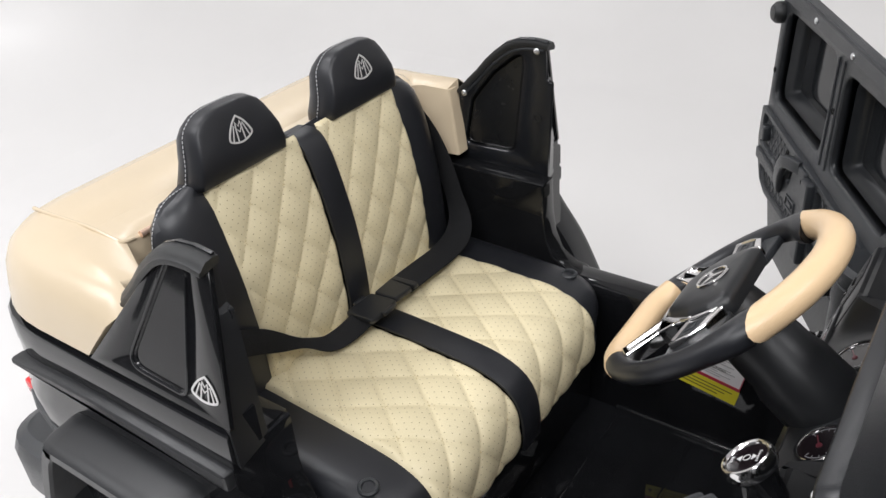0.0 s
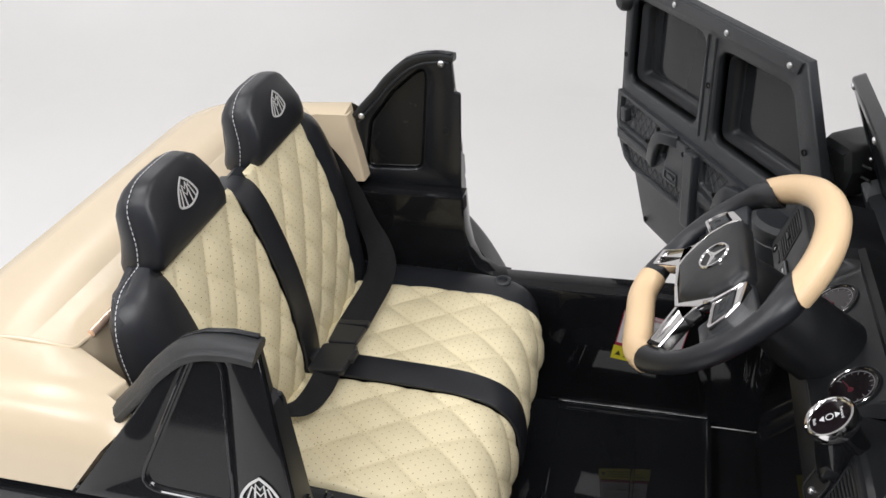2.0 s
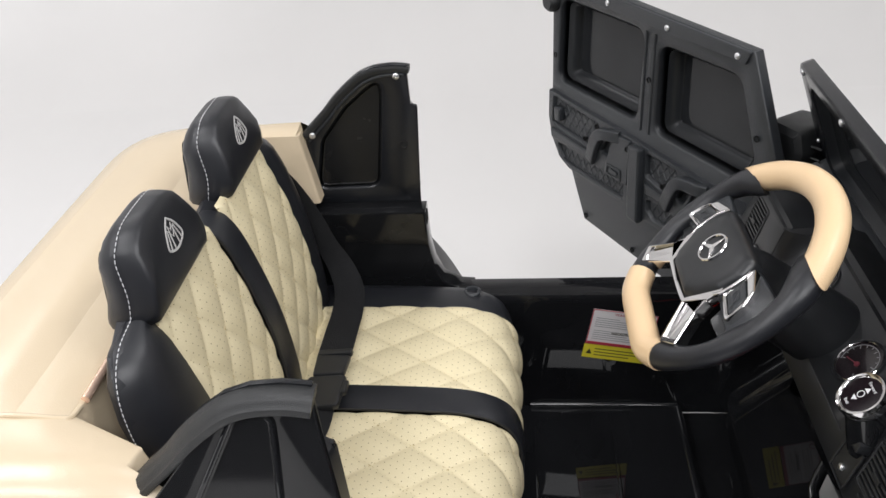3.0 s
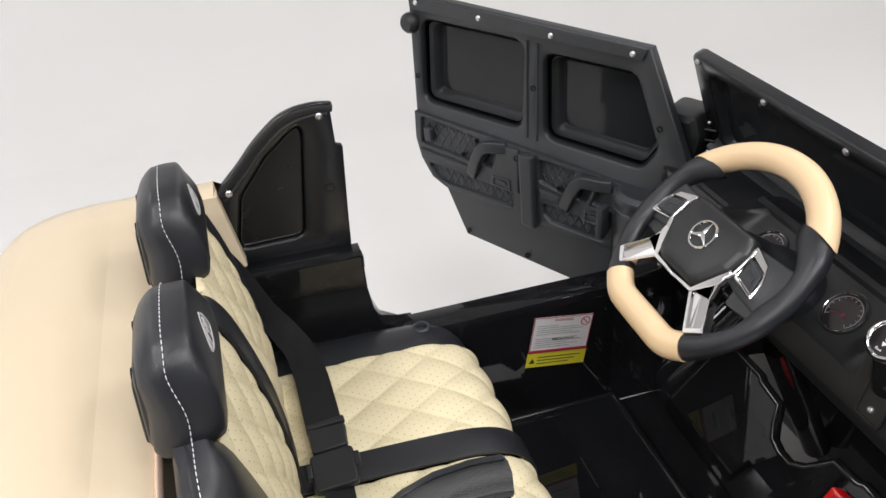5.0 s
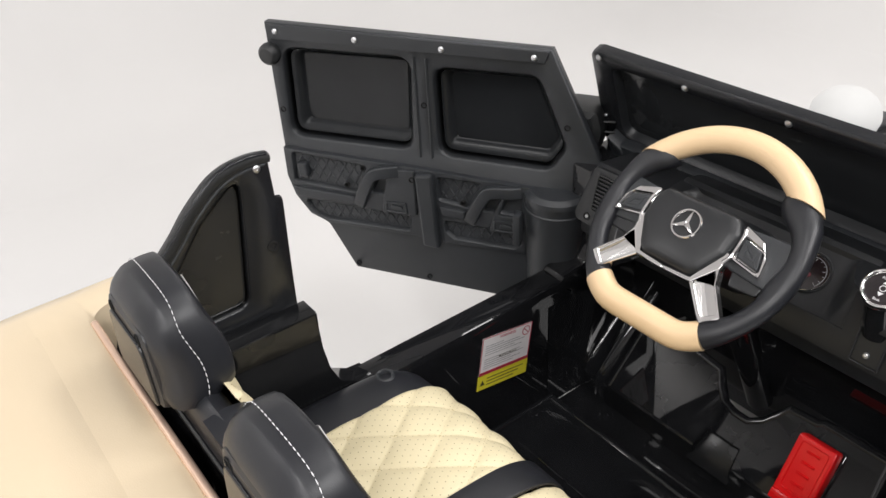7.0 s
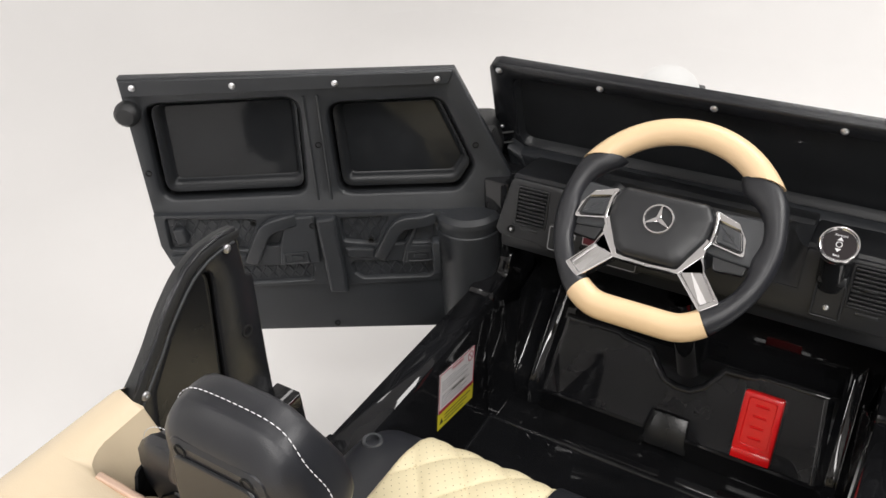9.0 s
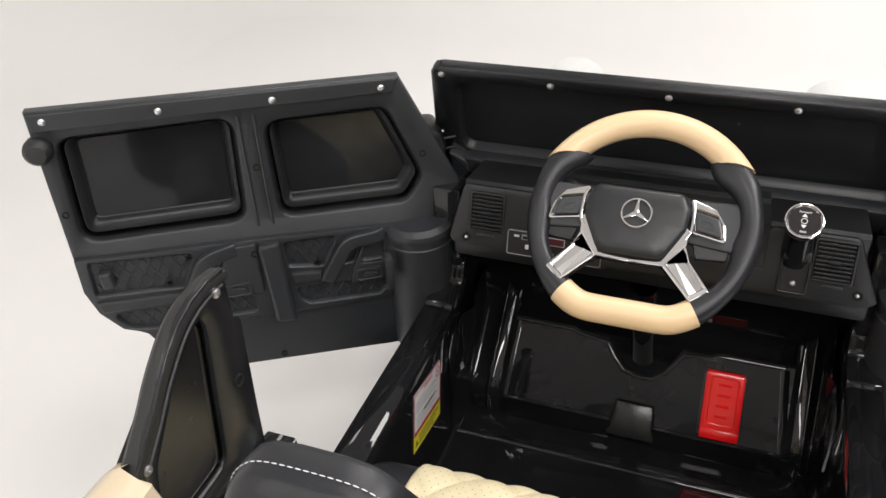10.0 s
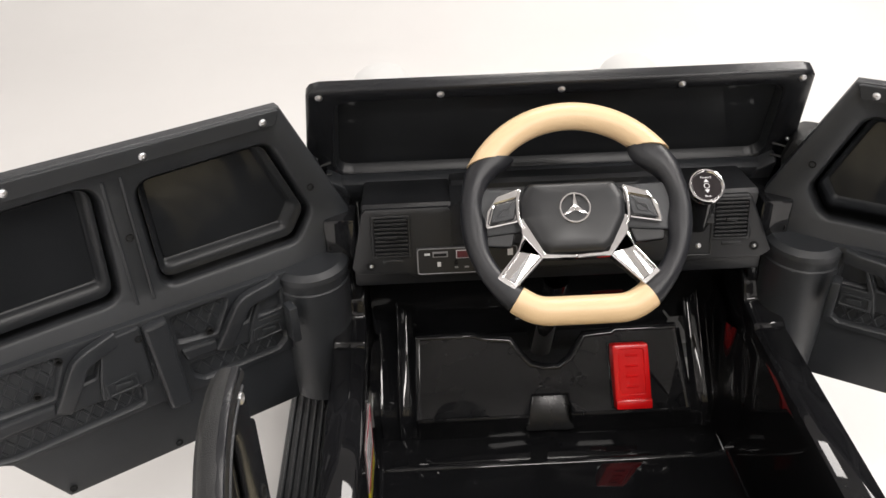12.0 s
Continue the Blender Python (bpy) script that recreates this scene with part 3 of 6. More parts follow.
def build_pillar(s):
    """The quarter panel behind a door, with its fake window inside and out."""
    yz = Matrix(((0, 0, 1, -0.262), (1, 0, 0, 0), (0, 1, 0, 0), (0, 0, 0, 1)))  # local x along y, y up, z to the car's middle
    outline = ARC + [(-0.431, 0.476), (-0.298, 0.476), (-0.292, 0.602), (-0.293, 0.605), (-0.2995, 0.607), (-0.301, 0.640)]
    inner = rounded([(-0.328, 0.647), (-0.346, 0.499), (-0.426, 0.497), (-0.412, 0.564), (-0.378, 0.606)], [0.016, 0.016, 0.013, 0.03, 0.04], 6)
    bm = plate(outline, [inner], back=0.005, bevel=0.0015, depth=0.0062, taper=0.0045, edge=0.001)
    bm.transform(side(yz, s))
    panel = part("rear_pillar", bm, PILLAR_BLACK, car, "satin black quarter panel with a false window", smooth=50)
    line_recess(panel, side(yz, s), [inner], PILLAR_PANE)
    for y, z in ((-0.313, 0.642), (-0.421, 0.571)):
        screw(panel, side(yz @ Matrix.Translation((y, z, 0)), s))
    cup(panel, side(yz @ Matrix.Translation((-0.312, 0.556, 0)), s))
    # raised rim inside
    rim = curve_points([(y + 0.004, z - 0.013, 0.0) for y, z in [(-0.308, 0.6565)] + ARC[1:]], 2)
    bm = sweep(rim, circle(0.0012, 6), up=(0, 0, 1))
    bm.transform(side(yz, s))
    part("rim_bead", bm, SATIN, panel)
    # outer skin leaning out to the belt line
    top, low = Vector((-0.2705, 0, 0.650)), Vector((-0.3045, 0, 0.513))
    ux = (top - low).normalized()
    out = Vector((0, 1, 0)).cross(ux)
    if out.x > 0:
        out.negate()
    mo = Matrix(((0, ux.x, out.x, low.x), (1, 0, 0, 0), (0, ux.z, out.z, low.z), (0, 0, 0, 1)))
    k = (top - low).length / 0.137
    outer = [(y, (z - 0.513) * k) for y, z in [(-0.3005, 0.648), (-0.318, 0.650), (-0.337, 0.648), (-0.353, 0.641), (-0.367, 0.628), (-0.382, 0.611), (-0.399, 0.590)]] + [(-0.4625, 0.0), (-0.279 if s > 0 else -0.303, 0.0)]
    tri = rounded([(y, (z - 0.513) * k) for y, z in ((-0.346, 0.640), (-0.328, 0.634), (-0.330, 0.527), (-0.403, 0.530))], [0.010, 0.008, 0.008, 0.012], 5)
    bm = plate(outer, [tri], back=0.005, bevel=0.0012, depth=0.0018, taper=0.0012, edge=0.0006)
    bm.transform(side(mo, s))
    skin = part("outer_skin", bm, PIANO, panel, "gloss black outer skin with a pressed triangle", smooth=50)
    bead = sweep([(p[0], p[1], 0) for p in shrink(tri, -0.002)], circle(0.0019, 10), closed=True, up=(0, 0, 1))
    bead.transform(side(mo, s))
    part("bead", bead, GLOSS, skin)
    # door-side face, stepped in under the roof trim
    bm = bmesh.new()
    last = None
    for z, yi, yo in ((0.470, -0.2975, -0.2775), (0.513, -0.2962, -0.2795), (0.600, -0.2922, -0.2935), (0.604, -0.2935, -0.2940), (0.608, -0.2995, -0.2947), (0.648, -0.3005, -0.3003)):
        xo = -skin_x(max(z, 0.513)) + 0.0012
        if s < 0:
            yo = -0.3015 - (0.648 - z) * 0.02
        else:
            yi += 0.085 * max(0.0, 0.604 - z)  # the near jamb swells to its foot
        cur = [bm.verts.new(p) for p in ((-0.2626, yi, z), (xo, yo - 0.001, z), (xo + 0.004, yo - 0.014, z), (-0.2664, yi - 0.014, z))]
        if last:
            bridge(bm, last, cur)
        else:
            bm.faces.new(cur)
        last = cur
    bm.faces.new(last)
    bm.transform(Matrix.Identity(4) if s < 0 else MIRROR)
    part("door_jamb", bm, DARK_SATIN if s > 0 else GLOSS, panel, "dark door jamb", smooth=20)
    # roof trim cap, a broad rounded band with a lower lip
    cap = curve_points([(-0.2715, y - 0.001, z - 0.0042) for y, z in [(-0.2965, 0.6545), (-0.306, 0.6562)] + ARC[1:8] + [(-0.4225, 0.5845), (-0.4315, 0.5755)]], 3)
    band = [(0.0095, -0.006), (0.0108, -0.0022), (0.0095, 0.0012), (0.004, 0.0026), (-0.003, 0.0016), (-0.0068, -0.0022), (-0.0078, -0.0042), (-0.0096, -0.0050), (-0.0104, -0.0075), (-0.0095, -0.0100)]
    ups = []
    for i in range(len(cap)):
        d = (cap[min(i + 1, len(cap) - 1)] - cap[max(i - 1, 0)]).normalized()
        ups.append(Vector((0, d.z, -d.y)))
    band = [(-x, y) for x, y in band]  # the path runs backwards, so the section is turned round
    bm = sweep(cap, band, ups=ups)
    bm.transform(Matrix.Identity(4) if s < 0 else MIRROR)
    part("roof_trim", bm, SATIN_GREY, panel, "matt black roof trim cap", smooth=40)
    return mo


def emblem(parent, m, w, h, mat):
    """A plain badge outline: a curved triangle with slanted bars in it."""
    out = curve_points([(0, h * 0.52, 0), (w * 0.26, h * 0.26, 0), (w * 0.45, -h * 0.08, 0), (w * 0.49, -h * 0.29, 0), (w * 0.26, -h * 0.42, 0), (0, -h * 0.47, 0), (-w * 0.26, -h * 0.42, 0), (-w * 0.49, -h * 0.29, 0), (-w * 0.45, -h * 0.08, 0), (-w * 0.26, h * 0.26, 0), (0, h * 0.52, 0)], 3)[:-1]
    rings = [sweep(out, ribbon(w * 0.07, 0.0008), closed=True, up=(0, 0, 1))]
    for zig in ([(-0.36, -0.34), (-0.20, 0.20), (0.0, -0.10), (0.20, 0.20), (0.36, -0.34)], [(-0.15, -0.40), (-0.13, 0.02), (-0.10, 0.30), (0.0, 0.12), (0.10, 0.30), (0.13, 0.02), (0.15, -0.40)]):
        rings.append(sweep([(x * w, y * h, 0) for x, y in zig], ribbon(w * 0.050, 0.0007), up=(0, 0, 1)))
    bm = merge(*rings)
    bm.transform(m)
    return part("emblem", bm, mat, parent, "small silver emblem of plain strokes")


# ---- door ----
HINGE = Vector((-0.288, 0.09, 0.0))
DOOR = frame3(HINGE, (0.8425, 0.5387, 0), (0, 0, 1))  # local x runs to the hinge, y up, z into the cabin


def du(pts):
    return [(-u, z) for u, z in pts]


def build_door(s):
    D = side(DOOR, s)
    shell = du([(0.0, 0.645), (0.392, 0.656), (0.393, 0.477), (0.391, 0.425), (0.380, 0.392), (0.362, 0.365), (0.338, 0.350), (0.301, 0.278), (0.04, 0.268), (-0.035, 0.268), (-0.062, 0.47), (-0.064, 0.505)])
    q1 = du([(0.372, 0.623), (0.3785, 0.491), (0.191, 0.489), (0.184, 0.622)])
    q2 = du([(0.156, 0.612), (0.154, 0.486), (0.000, 0.482), (-0.022, 0.516), (0.016, 0.611)])
    w1, w2 = rounded(q1, 0.0225, 7), rounded(q2, 0.0225, 7)
    bm = plate(shell, [w1, w2], back=0.013, bevel=0.0022, depth=0.034, taper=0.0165, m=D, edge=0.0022)
    door = part("door", bm, SATIN, car, "satin black plastic door swung wide open", smooth=50)
    line_recess(door, D, [w1, w2], RECESS)
    for q in (q1, q2):
        part("false_window", prism(rounded(shrink(q, 0.0168), 0.0070, 5), -0.0325, -0.0315, 0.0004, D), PANE, door, "smoked black false window", smooth=0)
    # top lip
    part("top_lip", prism(rounded(du([(0.002, 0.644), (0.390, 0.654), (0.388, 0.634), (0.008, 0.628)]), 0.003, 2), -0.001, 0.0035, 0.0012, D), SATIN, door)
    # paired beads down the middle post
    for u in (0.163, 0.180):
        part("post_bead", sweep([D @ Vector((-u, 0.622, 0)), D @ Vector((-u, 0.482, 0))], circle(0.002, 6), up=(0, 1, 0.1)), SATIN, door)
    for u, z in ((0.375, 0.645), (0.259, 0.641), (0.140, 0.637), (0.021, 0.635)):
        screw(door, D @ Matrix.Translation((-u, z, 0.0035)))
    for u, z in ((0.170, 0.558), (-0.021, 0.546), (0.384, 0.532), (0.296, 0.287), (0.18, 0.283)):
        cup(door, D @ Matrix.Translation((-u, z, 0.0003)), 0.0028)
    # lower trim panel
    trim = du([(0.391, 0.475), (0.392, 0.43), (0.383, 0.398), (0.362, 0.369), (0.335, 0.358), (0.196, 0.356), (0.160, 0.352), (0.030, 0.352), (0.020, 0.458), (0.2, 0.468)])
    pk1 = rounded(du([(0.377, 0.469), (0.379, 0.4225), (0.281, 0.417), (0.2615, 0.461)]), 0.005, 3)
    pk2 = rounded(du([(0.368, 0.393), (0.353, 0.3685), (0.330, 0.364), (0.202, 0.364), (0.199, 0.388)]), 0.006, 3)
    pk3 = rounded(du([(0.155, 0.4565), (0.154, 0.4225), (0.1125, 0.416), (0.092, 0.4555)]), 0.005, 3)
    pk4 = rounded(du([(0.149, 0.389), (0.145, 0.371), (0.135, 0.362), (0.047, 0.360), (0.037, 0.369), (0.037, 0.384), (0.080, 0.386)]), 0.006, 3)
    pk5 = rounded(du([(0.0550, 0.440), (0.036, 0.440), (0.036, 0.4150), (0.0665, 0.4150)]), 0.004, 3)
    gap1 = rounded(du([(0.2585, 0.4190), (0.2395, 0.4205), (0.2260, 0.4500), (0.2410, 0.4505)]), 0.004, 3)
    gap2 = rounded(du([(0.0925, 0.4130), (0.0755, 0.4150), (0.0610, 0.4430), (0.0790, 0.4430)]), 0.004, 3)
    tm = D @ Matrix.Translation((0, 0, 0.008))
    pan = part("trim_panel", plate(trim, [pk1, pk2, pk3, pk4, pk5, gap1, gap2], back=0.0085, bevel=0.0020, depth=[0.006, 0.006, 0.006, 0.006, 0.006, 0.0078, 0.0078], taper=0.001, m=tm), SATIN, door, "moulded satin black trim panel with pockets")
    # padded diamonds on the pocket floors
    for pk in (pk1, pk2, pk3, pk4):
        xs, ys = [p[0] for p in pk], [p[1] for p in pk]
        x0, x1, y0, y1 = min(xs), max(xs), min(ys), max(ys)
        room = shrink(pk, 0.0028)
        lines = []
        k = -6
        while x0 + 0.0145 * k < x1 + 0.05:
            for d in (1, -1):
                run = [(x0 + 0.0145 * k + d * 0.62 * (y - y0), y) for y in np.linspace(y0, y1, 33)]
                run = [p for p in run if in_poly(p[0], p[1], room)]
                if len(run) > 4:
                    lines.append(sweep([Vector((p[0], p[1], 0.0020)) for p in (run[0], run[-1])], circle(0.0013, 6, 0.0016), up=(0, 0, 1)))
            k += 1
        bm = merge(*lines)
        bm.transform(D)
        tagged(part("quilted_relief", bm, SATIN, door), kind="stuff")
    # upright bar
    part("upright_bar", prism(rounded(du([(0.186, 0.462), (0.160, 0.464), (0.155, 0.345), (0.180, 0.347)]), 0.005, 3), 0.004, 0.018, 0.004, D), SATIN, door)
    # two grab handles: a slanted strap that bends over into the top rail, beside a raised plate
    for foot, mid, bend, end in (((0.2760, 0.402), (0.2640, 0.427), (0.2520, 0.4515), (0.2120, 0.4600)), ((0.1085, 0.3985), (0.0965, 0.423), (0.0855, 0.4445), (0.0360, 0.4510))):
        line = [(foot[0] + 0.002, foot[1] - 0.004, 0.007), (foot[0], foot[1], 0.0125), (mid[0], mid[1], 0.0185), (bend[0] + 0.004, bend[1] - 0.009, 0.0200), (bend[0] - 0.002, bend[1], 0.0200), (bend[0] - 0.012, bend[1] + 0.0055, 0.0190), (end[0] + 0.012, end[1] - 0.0005, 0.0150), (end[0], end[1], 0.0100)]
        pts = curve_points([(-u, z, w) for u, z, w in line], 5)
        bm = sweep(pts, rounded([(-0.0092, -0.0065), (0.0092, -0.0065), (0.0085, 0.0030), (-0.0085, 0.0030)], 0.0026, 3), up=(0, 0, 1))
        bm.transform(D)
        part("grab_handle", bm, SATIN, door, "moulded satin black grab handle", smooth=50)
    part("handle_plate", prism(rounded(du([(0.2250, 0.4640), (0.1870, 0.4650), (0.1870, 0.3930), (0.2420, 0.3915), (0.2375, 0.4180)]), 0.004, 3), 0.006, 0.0125, 0.0025, D), SATIN, door, "raised plate beside the handle")
    part("handle_plate", prism(rounded(du([(0.0600, 0.4440), (0.0555, 0.4440), (0.0675, 0.4130), (0.0350, 0.4125), (0.0350, 0.3850), (0.0815, 0.3855), (0.0745, 0.4140)]), 0.002, 2), 0.006, 0.0125, 0.0018, D), SATIN, door, "raised plate beside the handle")
    for u0, u1, z0 in ((0.382, 0.282, 0.4045), (0.154, 0.1150, 0.4035)):
        part("arm_ledge", prism(rounded(du([(u0, z0 + 0.011), (u1, z0 + 0.007), (u1, z0 - 0.007), (u0 - 0.004, z0 - 0.006)]), 0.003, 2), 0.005, 0.0125, 0.003, D), SATIN, door)
    for u, z in ((0.1910, 0.4510), (0.2660, 0.4570), (0.2940, 0.4270), (0.1190, 0.4220)):
        cup(door, D @ Matrix.Translation((-u, z, 0.0127 if u < 0.2 and u > 0.15 else 0.0082)), 0.0028)
    # pull levers
    for u0, z0 in ((0.2345, 0.4120), (0.0740, 0.4050)):
        bm = plate(rounded(du([(u0, z0), (u0 - 0.032, z0 + 0.001), (u0 - 0.034, z0 - 0.018), (u0 + 0.002, z0 - 0.018)]), 0.002, 2), [rounded(du([(u0 - 0.003, z0 - 0.003), (u0 - 0.029, z0 - 0.003), (u0 - 0.031, z0 - 0.015), (u0 - 0.002, z0 - 0.015)]), 0.002, 2)], back=0.003, bevel=0.0006, depth=0.0025, m=D @ Matrix.Translation((0, 0, 0.0142)))
        part("lever_bezel", bm, SATIN, door)
        part("lever", prism(rounded(du([(u0 - 0.010, z0 - 0.004), (u0 - 0.026, z0 - 0.006), (u0 - 0.026, z0 - 0.011), (u0 - 0.008, z0 - 0.012)]), 0.002, 2), 0.0115, 0.0150, 0.001, D), SATIN, door)
    # latch knob on the rear pocket, rubber buffer on the top corner
    part("latch_knob", prism(rounded(du([(0.370, 0.456), (0.355, 0.456), (0.353, 0.434), (0.368, 0.432)]), 0.004, 3), 0.002, 0.014, 0.003, D), SATIN, door)
    part("rubber_buffer", lathe([(0, 0.012), (0.010, 0.011), (0.0145, 0.006), (0.0155, 0.0), (0.0145, -0.008), (0, -0.010)], 18, D @ Matrix.Translation((-0.388, 0.614, 0.004))), SATIN_GREY, door, "round black rubber buffer")
    # hinge drum with its cap
    for name, prof, mat in (("hinge_drum", [(0, 0.268), (0.035, 0.268), (0.040, 0.272), (0.0435, 0.445), (0, 0.445)], SATIN), ("drum_cap", [(0, 0.4585), (0.038, 0.4575), (0.0445, 0.452), (0.0455, 0.446), (0.0455, 0.4455), (0, 0.4455)], SATIN), ("drum_band", [(0.0425, 0.405), (0.0442, 0.406), (0.0446, 0.432), (0.043, 0.434)], SATIN)):
        bm = lathe(prof, 36)
        bm.transform(D @ Matrix.Translation((0.010, 0, -0.006)) @ Matrix(((1, 0, 0, 0), (0, 0, 1, 0), (0, -1, 0, 0), (0, 0, 0, 1))))
        part(name, bm, mat, door, "satin black round hinge drum" if name == "hinge_drum" else "")
    part("drum_catch", box(-0.040, -0.030, 0.385, 0.432, 0.022, 0.040, 0.002, D), SATIN, door)
    cup(door, D @ Matrix.Translation((0.036, 0.464, 0.004)), 0.003)
    # wing mirror outside
    mm = D @ Matrix.Translation((0.030, 0.528, -0.020))
    part("wing_mirror", prism(rounded([(-0.030, -0.036), (0.024, -0.036), (0.030, 0.0), (0.022, 0.028), (-0.026, 0.030)], 0.012, 4), -0.075, -0.015, 0.012, mm), SATIN_GREY, door, "dark grey wing mirror housing")
    for z in (-0.006, 0.008):
        part("mirror_pin", sweep([mm @ Vector((0.026, z, -0.03)), mm @ Vector((0.042, z + 0.001, -0.03))], circle(0.0016, 6), up=(0, 0, 1)), SATIN_GREY, door)
    return door


def in_poly(x, y, poly):
    c = False
    for i in range(len(poly)):
        x1, y1 = poly[i - 1]
        x2, y2 = poly[i]
        if (y1 > y) != (y2 > y) and x < (x2 - x1) * (y - y1) / (y2 - y1) + x1:
            c = not c
    return c


def build_windscreen():
    m = frame3((0, 0.189, 0.499), (1, 0, 0), (0, -0.379, 0.925))
    out = [(-0.287, 0.0), (-0.2680, 0.145), (-0.263, 0.1515), (-0.253, 0.1545), (0.253, 0.1545), (0.263, 0.1515), (0.2680, 0.145), (0.287, 0.0), (0.287, -0.03), (-0.287, -0.03)]
    hole = rounded([(-0.252, 0.016), (-0.240, 0.134), (0.240, 0.134), (0.252, 0.016)], 0.020, 6)
    ws = part("windscreen_frame", plate(out, [hole], back=0.014, bevel=0.0035, depth=0.0135, taper=0.004, m=m, edge=0.0025), PILLAR_BLACK, car, "satin black windscreen frame", smooth=50)
    line_recess(ws, m, [hole], RECESS)
    part("false_windscreen", prism(shrink(hole, 0.0042), -0.0134, -0.0129, 0, m), PANE, ws, "gloss black false windscreen", smooth=0)
    for x in (-0.254, -0.127, 0.0, 0.127, 0.254):
        screw(ws, m @ Matrix.Translation((x, 0.1425 if abs(x) < 0.2 else 0.1445, 0.0)))
    for s in (-1, 1):
        screw(ws, m @ Matrix.Translation((s * 0.271, 0.046, 0.0)), 0.0026)
        part("corner_bracket", prism(rounded([(s * 0.262, -0.010), (s * 0.262, 0.030), (s * 0.240, 0.012), (s * 0.235, -0.010)], 0.004, 3), -0.004, 0.018, 0.004, m), SATIN, ws)
    part("lower_ledge", box(-0.258, 0.258, -0.020, 0.016, -0.004, 0.016, 0.005, m), SATIN, ws)


DASH = frame3((0, 0.076, 0.440), (1, 0, 0), (0, 0.27, 0.963))  # local x right, y up the face, z to the driver


def vent(parent, x0, x1, y0, y1):
    part("vent_frame", plate(rounded([(x0 - 0.003, y0 - 0.003), (x1 + 0.003, y0 - 0.003), (x1 + 0.003, y1 + 0.003), (x0 - 0.003, y1 + 0.003)], 0.003, 3), [rounded([(x0, y0), (x1, y0), (x1, y1), (x0, y1)], 0.002, 2)], back=0.006, bevel=0.0008, depth=0.005, m=DASH @ Matrix.Translation((0, 0, 0.0012))), DARK_SATIN, parent, "slatted air vent")
    n = 9
    for k in range(n):
        y = y0 + (y1 - y0) * (k + 0.5) / n
        part("vent_slat", box(x0 + 0.0005, x1 - 0.0005, y - 0.0012, y + 0.0012, -0.003, 0.0016, 0.0005, DASH, 1), DARK_SATIN, parent)
    xm, ym = (x0 + x1) / 2, (y0 + y1) / 2
    part("vent_tab", box(xm - 0.006, xm + 0.006, ym - 0.002, ym + 0.002, 0.0, 0.0035, 0.0008, DASH), DARK_SATIN, parent)


